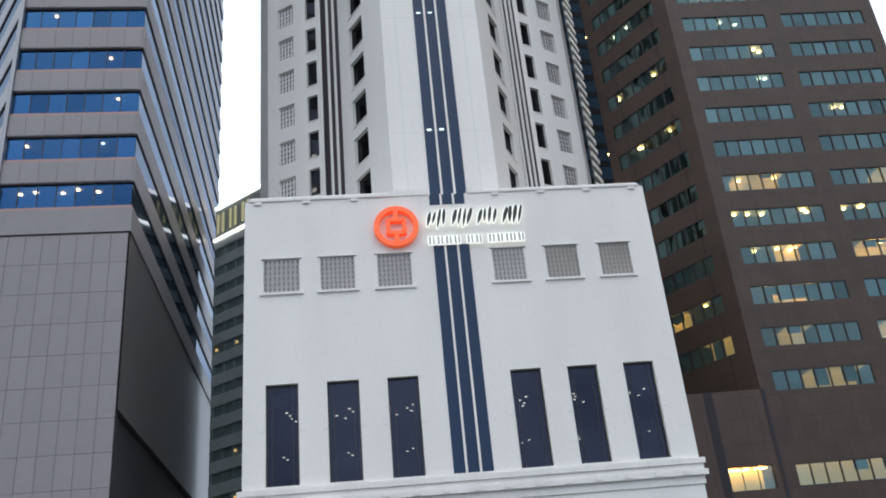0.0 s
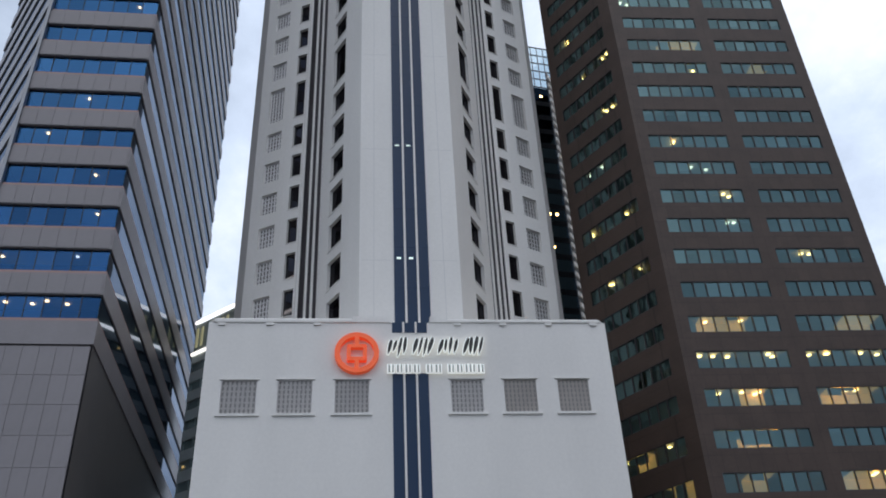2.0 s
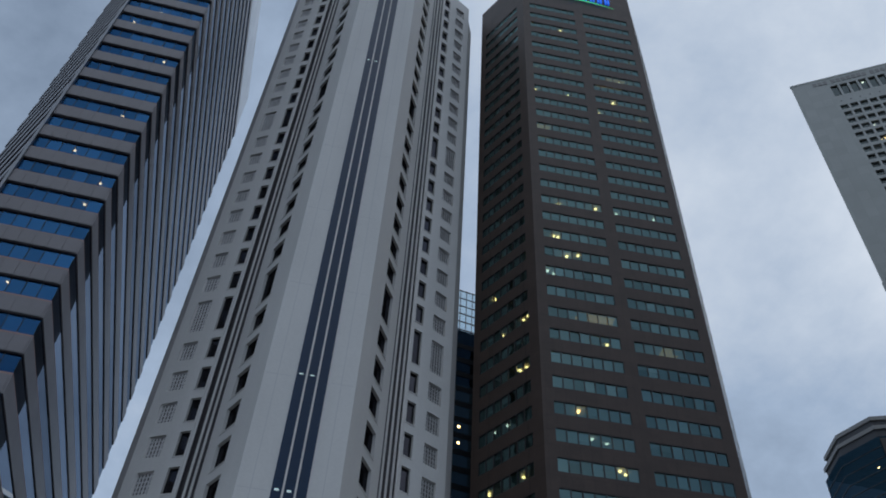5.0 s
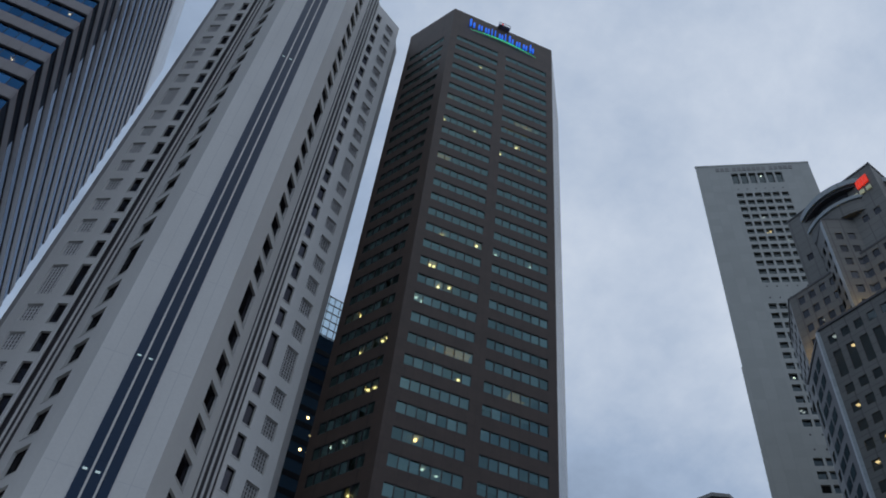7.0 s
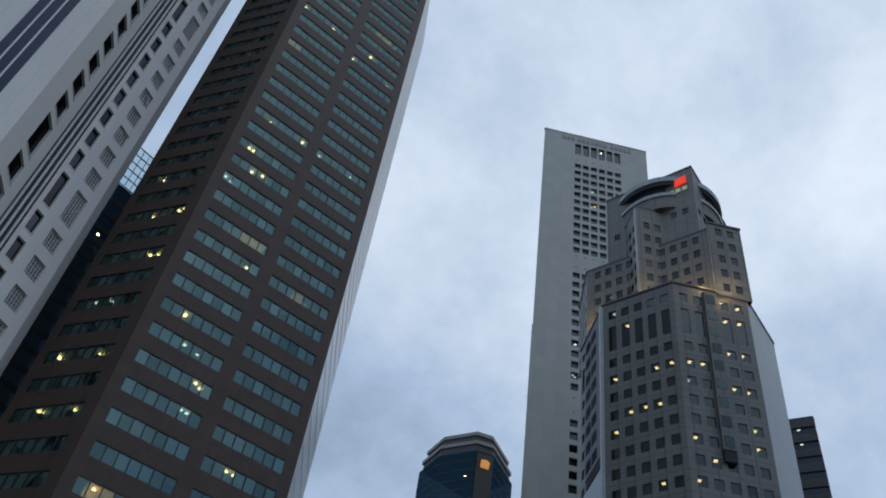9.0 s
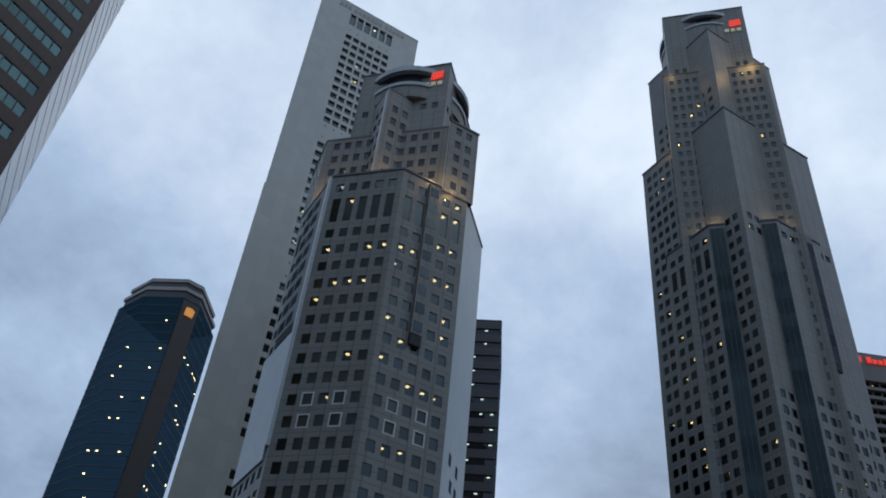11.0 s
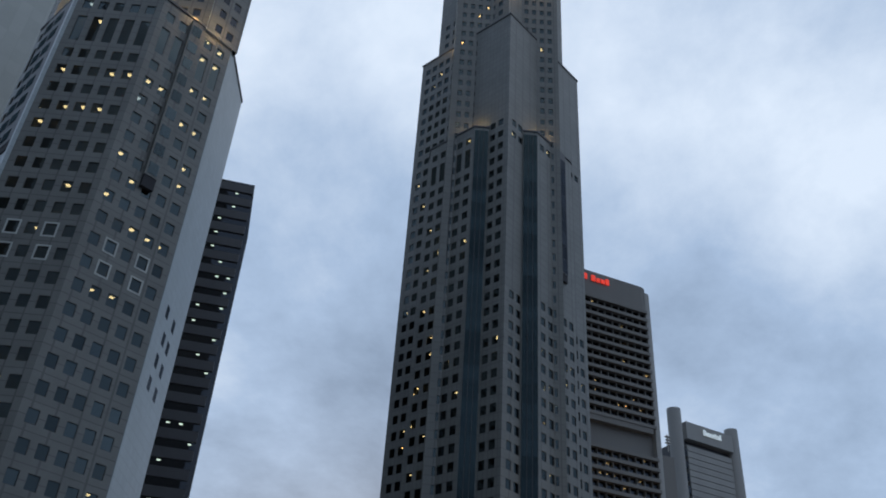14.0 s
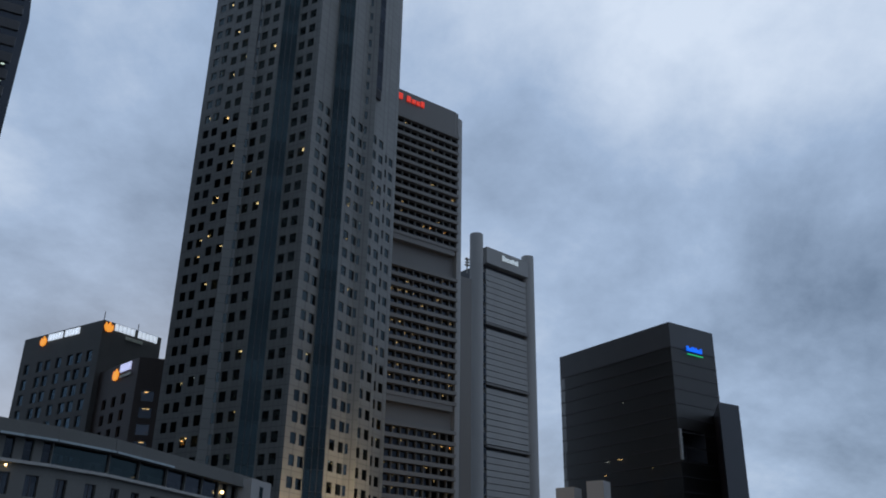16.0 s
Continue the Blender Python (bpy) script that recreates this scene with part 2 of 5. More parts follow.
def thing(name, label, category, m=None, group=""):
    ob = new(name)
    if m is not None:
        ob.matrix_basis = m
    return tagged(ob, label, category, group)


def quad(bm, *pts, mi=0):
    f = bm.faces.new([bm.verts.new(p) for p in pts])
    f.material_index = mi
    return f


def box(bm, x0, x1, y0, y1, z0, z1, m=None, mi=0):
    v = [Vector((x, y, z)) for z in (z0, z1) for y in (y0, y1) for x in (x0, x1)]
    if m is not None:
        v = [m @ p for p in v]
    v = [bm.verts.new(p) for p in v]
    for a in ((0, 2, 3, 1), (4, 5, 7, 6), (0, 1, 5, 4), (2, 6, 7, 3), (0, 4, 6, 2), (1, 3, 7, 5)):
        bm.faces.new([v[i] for i in a]).material_index = mi


def prism(bm, pts, z0, z1, mi=0, bottom=True):
    n = len(pts)
    a = [bm.verts.new((x, y, z0)) for x, y in pts]
    b = [bm.verts.new((x, y, z1)) for x, y in pts]
    for i in range(n):
        j = (i + 1) % n
        bm.faces.new((a[i], a[j], b[j], b[i])).material_index = mi
    bm.faces.new(b).material_index = mi
    if bottom:
        bm.faces.new(a[::-1]).material_index = mi


class Face:
    """A vertical wall plane from P to Q, seen with P on the left; outward towards the viewer."""

    def __init__(self, P, Q):
        self.P, self.Q = Vector(P), Vector(Q)
        d = self.Q - self.P
        self.w = d.length
        self.e = d / self.w
        self.n = Vector((self.e.y, -self.e.x))

    def at(self, u, z, out=0.0):
        p = self.P + self.e * u + self.n * out
        return Vector((p.x, p.y, z))

    def matrix(self, u=0.0, z=0.0, out=0.0):
        o = self.at(u, z, out)
        return Matrix(((self.e.x, -self.n.x, 0, o.x), (self.e.y, -self.n.y, 0, o.y), (0, 0, 1, o.z), (0, 0, 0, 1)))


def wall_face(bm, f, z0, z1, us, zs, depth, skip=None):
    """Wall quads round a grid of openings, with their reveals. Returns the openings (face, u0, u1, z0, z1)."""
    holes = []
    us = sorted(us)
    cur = z0
    for za, zb in sorted(zs):
        if za < z0 or zb > z1:
            continue
        quad(bm, f.at(0, cur), f.at(f.w, cur), f.at(f.w, za), f.at(0, za))
        x = 0.0
        for ua, ub in us:
            if skip and skip(ua, za):
                continue
            quad(bm, f.at(x, za), f.at(ua, za), f.at(ua, zb), f.at(x, zb))
            quad(bm, f.at(ua, za), f.at(ub, za), f.at(ub, za, -depth), f.at(ua, za, -depth))
            quad(bm, f.at(ua, zb, -depth), f.at(ub, zb, -depth), f.at(ub, zb), f.at(ua, zb))
            quad(bm, f.at(ua, za), f.at(ua, za, -depth), f.at(ua, zb, -depth), f.at(ua, zb))
            quad(bm, f.at(ub, za, -depth), f.at(ub, za), f.at(ub, zb), f.at(ub, zb, -depth))
            holes.append((f, ua, ub, za, zb))
            x = ub
        quad(bm, f.at(x, za), f.at(f.w, za), f.at(f.w, zb), f.at(x, zb))
        cur = zb
    quad(bm, f.at(0, cur), f.at(f.w, cur), f.at(f.w, z1), f.at(0, z1))
    return holes


def pane_mesh(name, w, h, bars, mats, fw=0.06):
    """A window in local x (width) and z (height): glass set in a frame with upright bars."""
    bm = bmesh.new()
    quad(bm, (0, 0, 0), (w, 0, 0), (w, 0, h), (0, 0, h), mi=1)
    for x in [0] + [w * (k + 1) / (bars + 1) - fw / 2 for k in range(bars)] + [w - fw]:
        box(bm, x, x + fw, -0.05, 0.03, 0, h)
    box(bm, 0, w, -0.05, 0.03, 0, fw)
    box(bm, 0, w, -0.05, 0.03, h - fw, h)
    me = bpy.data.meshes.new(name)
    bm.to_mesh(me)
    bm.free()
    for m in mats:
        me.materials.append(m)
    return me


def put_windows(parent, holes, depth, mats, bars=0, limit=300, rest="window_panes"):
    """One window object for each opening, nearest the ground first; past the limit, one joined mesh."""
    meshes = {}
    holes = sorted(holes, key=lambda q: q[3])
    for f, ua, ub, za, zb in holes[:limit]:
        key = (round(ub - ua, 2), round(zb - za, 2))
        if key not in meshes:
            meshes[key] = pane_mesh("window", ub - ua, zb - za, bars, mats)
        piece("window", meshes[key], parent, f.matrix(ua, za, -depth))
    if len(holes) > limit:
        bm = bmesh.new()
        for f, ua, ub, za, zb in holes[limit:]:
            quad(bm, f.at(ua, za, -depth), f.at(ub, za, -depth), f.at(ub, zb, -depth), f.at(ua, zb, -depth), mi=1)
            for a, b in ((ua, ua + 0.06), (ub - 0.06, ub)):
                box(bm, a, b, -0.04, 0.02, za, zb, Face(f.P, f.Q).matrix(0, 0, -depth))
        part(rest, bm, mats, parent, kind="stuff")


def put_lamps(parent, holes, share, rng, depth, count=1, cool=0.15, size=0.5):
    """Ceiling lamps just inside some of the openings."""
    for name, keep, m in (("ceiling_lamps", True, LAMP), ("cool_ceiling_lamps", False, LAMP_COOL)):
        bm = bmesh.new()
        state = random.Random(rng)
        some = False
        for f, ua, ub, za, zb in holes:
            lit = state.random() < share
            warm = state.random() >= cool
            spots = [(state.random(), state.random()) for _ in range(count)]
            if not lit or warm != keep:
                continue
            for a, b in spots:
                u = ua + 0.2 + a * max(0.1, ub - ua - size - 0.4)
                d = depth + 0.25 + b * 0.7
                box(bm, u, u + size, d, d + size, zb - 0.16, zb - 0.04, f.matrix())
                some = True
        if some:
            part(name, bm, m, parent, kind="stuff")
        else:
            bm.free()


def slabs(parent, pts, levels, inset=0.6):
    c = sum((Vector(p) for p in pts), Vector((0, 0))) / len(pts)
    bm = bmesh.new()
    for z in levels:
        ring = []
        for p in pts:
            d = Vector(p) - c
            ring.append(c + d * (1 - inset / d.length))
        quad(bm, *[(p.x, p.y, z) for p in ring])
    part("floor_slabs", bm, CEILING, parent, kind="stuff")


def bars_sign(sign, material, f, u0, u1, z0, z1, pattern, out=0.25, thick=0.15):
    """Plain bars in place of lettering: pattern holds each mark's relative width and height, 0 height for a gap."""
    total = sum(w for w, h in pattern)
    u = u0
    for w, h in pattern:
        du = (u1 - u0) * w / total
        if h > 0:
            bm = bmesh.new()
            box(bm, u + du * 0.14, u + du * 0.86, -out - thick, -out, z0, z0 + (z1 - z0) * h, f.matrix())
            part("letter_bar", bm, material, sign)
        u += du


def grid(start, step, size, count):
    return [(start + k * step, start + k * step + size) for k in range(count)]


# ---- ground ----
bm = bmesh.new()
quad(bm, (-2400, -2400, 0), (2400, -2400, 0), (2400, 2400, 0), (-2400, 2400, 0))
tagged(part("ground", bm, stone("asphalt", (0.06, 0.06, 0.06), 0.9, 0.2, 0.3)), "dark grey asphalt ground between the towers", "ground", kind="structure")


# ---- white bank tower ----
BOC = Matrix.Translation((-2.2 * math.cos(radians(6.7)) - 68.8 * math.sin(radians(6.7)), -2.2 * math.sin(radians(6.7)) + 68.8 * math.cos(radians(6.7)), 0)) @ pose(0, 0, 0, 0, 0, 6.7)


def lattice_mesh(name, w, h, cols, mats):
    """Pierced stone screen in one piece: slanting slots between uprights, turned the other way in every second bay."""
    bm = bmesh.new()
    step = w / cols
    xs = [0.0]
    for k in range(cols):
        xs += [(k + 0.3) * step, (k + 0.7) * step]
    xs.append(w)
    rows = max(4, round(h / (step * 1.25)))
    dz = h / rows
    zs = [0.0]
    for r in range(rows):
        zs += [(r + 0.14) * dz, (r + 0.86) * dz]
    zs.append(h)
    v = {}
    for i, x in enumerate(xs):
        bay = (i - 1) // 2
        side = 1 if (i - 1) % 2 else -1
        for j, z in enumerate(zs):
            inner = 0 < i < len(xs) - 1 and 0 < j < len(zs) - 1
            lean = (1 if (bay + (j - 1) // 2) % 2 else -1) * side * dz * 0.1
            v[i, j] = bm.verts.new((x, 0.02, z + (lean if inner else 0)))
    for i in range(len(xs) - 1):
        for j in range(len(zs) - 1):
            if i % 2 and j % 2:
                continue
            bm.faces.new((v[i, j], v[i + 1, j], v[i + 1, j + 1], v[i, j + 1]))
    bmesh.ops.solidify(bm, geom=bm.faces[:], thickness=-0.12)
    me = bpy.data.meshes.new(name)
    bm.to_mesh(me)
    bm.free()
    me.materials.append(mats[0])
    bm = bmesh.new()
    quad(bm, (0, 0.22, 0), (w, 0.22, 0), (w, 0.22, h), (0, 0.22, h))
    back = bpy.data.meshes.new("backing")
    bm.to_mesh(back)
    bm.free()
    back.materials.append(mats[1])
    return me, back


def bank_tower():
    root = thing("bank_tower", "white stepped bank skyscraper with blue glass stripes and a windowed podium", "skyscraper", BOC)
    # podium
    front = Face((-16.65, 0), (16.65, 0))
    wide = [(-15.0, -12.6), (-10.48, -8.1), (-5.97, -3.63), (3.37, 5.77), (7.8, 10.15), (12.2, 14.6)]
    bm = bmesh.new()
    left, right, body = -16.65, 16.65, 21.0
    tall = [(a + 16.65, b + 16.65) for a, b in wide]
    grilles = [(-15.15, -12.35), (-10.72, -8.0), (-6.2, -3.5), (3.1, 5.7), (7.45, 10.1), (11.9, 14.46)]
    gr = [(a + 16.65, b + 16.65) for a, b in grilles]
    # the front is made in bands, so that each band has its own openings
    wall_face(bm, front, 0, 13.3, [], [], 0.5)
    win = wall_face(bm, front, 13.3, 21.6, tall, [(13.35, 20.82)], 0.45)
    wall_face(bm, front, 21.6, 27.6, [], [], 0.45)
    screens = wall_face(bm, front, 27.6, 31.7, gr, [(28.22, 31.05)], 0.3)
    wall_face(bm, front, 31.7, 36.25, [], [], 0.3)
    quad(bm, (left, 0, 0), (left, 0, 36.25), (left, body, 36.25), (left, body, 0))
    quad(bm, (right, 0, 0), (right, body, 0), (right, body, 36.25), (right, 0, 36.25))
    quad(bm, (left, 0, 36.25), (right, 0, 36.25), (right, body, 36.25), (left, body, 36.25))
    part("podium_wall", bm, WHITE, root, "smooth white rendered podium wall")
    bm = bmesh.new()
    def cope(pts, z0, z1, slope=0.16):
        """A coping stone with a sloping upper edge."""
        mx = sum(p[0] for p in pts) / len(pts)
        v0 = [bm.verts.new((x, y, z0)) for x, y in pts]
        v1 = [bm.verts.new((x, y, z1 - slope)) for x, y in pts]
        v2 = [bm.verts.new((x + (slope if x < mx else -slope), y + (slope if y < 0.3 else 0), z1)) for x, y in pts]
        for lo, hi in ((v0, v1), (v1, v2)):
            for k in range(len(pts)):
                j = (k + 1) % len(pts)
                bm.faces.new((lo[k], lo[j], hi[j], hi[k]))
        bm.faces.new(v2)
        bm.faces.new(v0[::-1])

    cope([(-16.72, 0.55), (-16.25, -0.12), (-4.9, -0.12), (-4.9, 0.9), (-16.72, 0.9)], 36.25, 36.66)
    cope([(3.0, -0.12), (16.2, -0.12), (16.68, 0.5), (16.68, 0.9), (3.0, 0.9)], 36.25, 36.6)
    box(bm, -4.9, -1.7, -0.08, 0.8, 36.25, 36.82)
    box(bm, 1.6, 3.0, -0.08, 0.8, 36.25, 36.82)
    for k in range(9):
        x = -15.6 + k * 3.9
        if not -5 < x < 3.2:
            box(bm, x - 0.28, x + 0.28, -0.15, 0.0, 35.95, 36.2)
    part("coping", bm, WHITE_TRIM, root, "weathered white coping with small brackets")
    bm = bmesh.new()
    for z0, z1, out in ((12.75, 13.15, 0.32), (12.3, 12.75, 0.18), (11.9, 12.3, 0.38), (11.3, 11.9, 0.12)):
        box(bm, -16.65 - out, 16.65 + out, -out, 0.0, z0, z1)
    for k in range(15):
        x = -15.4 + k * 2.2
        box(bm, x - 0.25, x + 0.25, -0.46, -0.1, 12.0, 12.28)
    part("cornice", bm, WHITE_TRIM, root, "stained white moulded cornice")
    for f, ua, ub, za, zb in win:
        w, h = ub - ua, zb - za
        wbm = bmesh.new()
        m = f.matrix(ua, za, -0.45)
        box(wbm, 0, 0.12, -0.08, 0.05, 0, h, m)
        box(wbm, w - 0.12, w, -0.08, 0.05, 0, h, m)
        box(wbm, 0, w, -0.08, 0.05, 0, 0.12, m)
        box(wbm, 0, w, -0.08, 0.05, h - 0.12, h, m)
        box(wbm, 0.42, 0.47, -0.05, 0.03, 0, h, m)
        box(wbm, w - 0.47, w - 0.42, -0.05, 0.03, 0, h, m)
        fr = part("window", wbm, FRAME, root)
        pbm = bmesh.new()
        quad(pbm, *[m @ Vector(p) for p in ((0, 0, 0), (w, 0, 0), (w, 0, h), (0, 0, h))])
        part("pane", pbm, NAVY_GLASS, fr)
        sbm = bmesh.new()
        box(sbm, ua - 0.15, ub + 0.15, -0.12, 0.4, za - 0.22, za, front.matrix())
        part("sill", sbm, WHITE_TRIM, fr)
        sbm = bmesh.new()
        for x in (ua - 0.45, ub + 0.05):
            box(sbm, x, x + 0.4, -0.03, 0.0, za + 3.9, za + 3.98, front.matrix())
            part("bracket", sbm, LATTICE, fr)
            sbm = bmesh.new()
        sbm.free()
    # ceiling lamps glimpsed through the tall panes
    lbm = bmesh.new()
    state = random.Random(5)
    for k, (a, b) in enumerate(wide + [(-1.5, 1.2)]):
        for r in range(4):
            x = a + 0.4 + state.random() * (b - a - 0.9)
            y = 1.0 + r * 0.9
            box(lbm, x, x + 0.18, y, y + 0.18, 18.9, 18.94)
            if r < 2:
                box(lbm, x - 0.2, x - 0.05, y, y + 0.16, 15.6, 15.64)
    part("ceiling_lamps", lbm, LAMP_COOL, root, kind="stuff")
    # near-black slabs: the dimness of the rooms is put into their colour
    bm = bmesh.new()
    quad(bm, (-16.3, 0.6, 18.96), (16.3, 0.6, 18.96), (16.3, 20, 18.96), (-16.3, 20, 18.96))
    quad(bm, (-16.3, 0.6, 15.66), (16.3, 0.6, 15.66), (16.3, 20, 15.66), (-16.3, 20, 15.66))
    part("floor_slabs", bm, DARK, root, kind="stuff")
    for k, (f, ua, ub, za, zb) in enumerate(screens):
        me, back = lattice_mesh("stone_screen", ub - ua, zb - za, 8, [LATTICE_TAN if k > 3 else LATTICE, SCREEN_BACK])
        sc = piece("stone_screen", me, root, f.matrix(ua, za, -0.02))
        piece("backing", back, sc)
        sbm = bmesh.new()
        box(sbm, -0.28, ub - ua + 0.28, -0.18, 0.08, -0.22, -0.02)
        part("sill", sbm, WHITE_TRIM, sc)
        sbm = bmesh.new()
        box(sbm, -0.2, ub - ua + 0.2, -0.12, 0.08, zb - za + 0.02, zb - za + 0.12)
        part("lintel", sbm, WHITE_TRIM, sc)
    # blue glass stripe of the podium, three lights and two fins
    for z0, z1 in ((13.35, 20.82), (20.82, 21.6), (21.6, 27.6), (27.6, 28.1), (28.1, 31.0), (31.0, 31.6), (35.3, 36.25)):
        for k in range(3):
            gbm = bmesh.new()
            a = -1.6 + k * 1.03
            box(gbm, a, a + 0.86, -0.03, 0.02, z0, z1)
            part("glass_strip", gbm, BLUE_GLASS, root)
    bm = bmesh.new()
    for k in range(2):
        a = -0.74 + k * 1.03
        box(bm, a, a + 0.17, -0.16, 0.0, 13.2, 31.7)
        box(bm, a, a + 0.17, -0.16, 0.0, 35.25, 36.25)
    part("fin", bm, WHITE_TRIM, root)
    # tower shaft
    rows = [39.7 + 4.42 * k for k in range(7)]
    zs = [(z, z + 2.7) for z in rows] + [(70.6, 75.7)] + [(77.4 + 4.42 * k, 80.1 + 4.42 * k) for k in range(8)]
    zs += [(112.7, 117.8)] + [(119.5 + 4.42 * k, 122.2 + 4.42 * k) for k in range(11)]
    tall_zs = [(a - 0.3, b + 0.12) for a, b in zs]
    A, B, C, E, F, G = (4.6, 2.5), (8.7, 9.8), (10.7, 12.4), (13.1, 13.6), (16.7, 15.6), (17.8, 18.0)
    o = 0.2
    top, wing = 172.0, 170.0
    mirror = lambda p: (-p[0], p[1])
    sh = lambda p: (p[0] + o, p[1])
    bm = bmesh.new()
    dark_holes, screen_holes = [], []
    shaft = Face(sh(mirror(A)), sh(A))
    wall_face(bm, shaft, 36.0, top, [], [], 0.3)
    for side in (1, -1):
        def face(p, q):
            return Face(sh(p), sh(q)) if side > 0 else Face(sh(mirror(q)), sh(mirror(p)))
        f = face(A, B)
        c = 5.0 if side > 0 else f.w - 5.0
        dark_holes += wall_face(bm, f, 36.0, top, [(c - 1.35, c + 1.35)], tall_zs, 0.4)
        f = face(C, E)
        c = 1.25 if side > 0 else f.w - 1.25
        dark_holes += wall_face(bm, f, 36.0, wing, [(c - 0.62, c + 0.62)], tall_zs, 0.4)
        f = face(E, F)
        c = 1.8 if side > 0 else f.w - 1.8
        screen_holes += wall_face(bm, f, 36.0, wing, [(c - 1.0, c + 1.0)], zs, 0.5)
        wall_face(bm, face(F, G), 36.0, 164.5, [], [], 0.3)
        wall_face(bm, face(G, (17.8, 40.0)), 36.0, 164.5, [], [], 0.3)
        # set-back caps
        s = side
        quad(bm, *[(x * s + o, y, wing) for x, y in ((10.7, 12.4), (13.1, 13.6), (16.7, 15.6), (16.7, 40), (10.7, 40))])
        quad(bm, *[(x * s + o, y, 164.5) for x, y in ((16.7, 15.6), (17.8, 18), (17.8, 40), (16.7, 40))])
        quad(bm, *[(16.7 * s + o, y, z) for y, z in ((15.6, 164.5), (40, 164.5), (40, wing), (15.6, wing))])
        quad(bm, *[(10.7 * s + o, y, z) for y, z in ((12.4, wing), (40, wing), (40, top), (12.4, top))])
        quad(bm, *[(x * s + o, y, top) for x, y in ((0, 2.5), (4.6, 2.5), (8.7, 9.8), (10.7, 12.4), (10.7, 40), (0, 40))])
    quad(bm, (-17.6, 40, 0), (18, 40, 0), (18, 40, top), (-17.6, 40, top))
    part("tower_wall", bm, WHITE, root, "white rendered tower shaft with canted sides")
    for side in (1, -1):
        f = Face(sh(B), sh(C)) if side > 0 else Face(sh(mirror(C)), sh(mirror(B)))
        fbm = bmesh.new()
        quad(fbm, f.at(0, 36, -0.3), f.at(f.w, 36, -0.3), f.at(f.w, 171, -0.3), f.at(0, 171, -0.3))
        for u in (0.0, f.w - 0.02):
            quad(fbm, f.at(u, 36), f.at(u, 36, -0.3), f.at(u, 171, -0.3), f.at(u, 171))
        part("flute_recess", fbm, FLUTE, root, "dark brown fluted recess")
        for k in range(3):
            u = f.w * (k + 0.78) / 3
            fbm = bmesh.new()
            prism(fbm, [tuple(f.at(u + a, 0, b).xy) for a, b in ((-0.16, -0.3), (-0.13, -0.16), (0.0, -0.1), (0.13, -0.16), (0.16, -0.3))], 36, 171)
            part("flute", fbm, WHITE_TRIM, root)
    # edge roll beside the canted windows
    for side in (1, -1):
        ebm = bmesh.new()
        f = Face(sh(C), sh(E)) if side > 0 else Face(sh(mirror(E)), sh(mirror(C)))
        u = 0.0 if side > 0 else f.w - 0.35
        prism(ebm, [tuple(f.at(u + a, 0, b).xy) for a, b in ((0, -0.2), (0, 0.12), (0.17, 0.2), (0.35, 0.12), (0.35, -0.2))], 36, 170.2)
        part("pilaster", ebm, WHITE, root)
    put_windows(root, dark_holes, 0.4, [FRAME, BLACK_GLASS], 0, 300)
    sbm_mesh = {}
    for f, ua, ub, za, zb in dark_holes:
        key = round(ub - ua, 2)
        if key not in sbm_mesh:
            b = bmesh.new()
            box(b, -0.08, key + 0.08, -0.07, 0.1, -0.12, 0.0)
            me = bpy.data.meshes.new("sill")
            b.to_mesh(me)
            b.free()
            me.materials.append(WHITE_TRIM)
            sbm_mesh[key] = me
        piece("sill", sbm_mesh[key], root, f.matrix(ua, za))
    lat = {}
    for f, ua, ub, za, zb in screen_holes:
        key = round(zb - za, 1)
        if key not in lat:
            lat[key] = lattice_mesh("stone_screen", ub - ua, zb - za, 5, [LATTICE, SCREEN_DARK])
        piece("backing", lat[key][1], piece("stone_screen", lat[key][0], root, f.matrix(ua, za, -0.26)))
    for k in range(3):
        a = -1.45 + o + k * 1.12
        if k == 0:
            gbm = bmesh.new()
            box(gbm, 0, 0.93, 0, 0.16, 0, 4.34)
            strip = bpy.data.meshes.new("glass_strip")
            gbm.to_mesh(strip)
            gbm.free()
            strip.materials.append(BLUE_GLASS)
        for r in range(31):
            piece("glass_strip", strip, root, Matrix.Translation((a, 2.44, 36.7 + r * 4.36)))
    for k in range(2):
        gbm = bmesh.new()
        a = -0.52 + o + k * 1.12
        box(gbm, a, a + 0.19, 2.28, 2.6, 36.6, top)
        part("fin", gbm, WHITE_TRIM, root)
    strip_lit = light_mat("strip_light", (0.7, 0.9, 0.9), 0.5)
    for z in (44.1, 57.4, 119.4):
        for k in range(3):
            a = -1.4 + o + k * 1.12
            if k == 2:
                continue
            lbm = bmesh.new()
            box(lbm, a + 0.2, a + 0.6, 2.38, 2.44, z, z + 0.2 if z < 50 else z + 0.14)
            part("strip_light", lbm, strip_lit, root)
    # fine dark joints on the plain front
    jbm = bmesh.new()
    for u in (-3.1, 3.3):
        box(jbm, u, u + 0.05, 2.494, 2.52, 37, top)
    for z in range(44, 172, 13):
        box(jbm, -4.4 + o, -1.6, 2.494, 2.52, z, z + 0.04)
        box(jbm, 2.2, 4.4 + o, 2.494, 2.52, z, z + 0.04)
    part("joint", jbm, plain("joint_shadow", (0.64, 0.63, 0.62), 0.9), root)
    bm = bmesh.new()
    box(bm, -4.5, 4.9, 2.3, 3.2, top, top + 1.2)
    part("parapet", bm, WHITE_TRIM, root)


bank_tower()


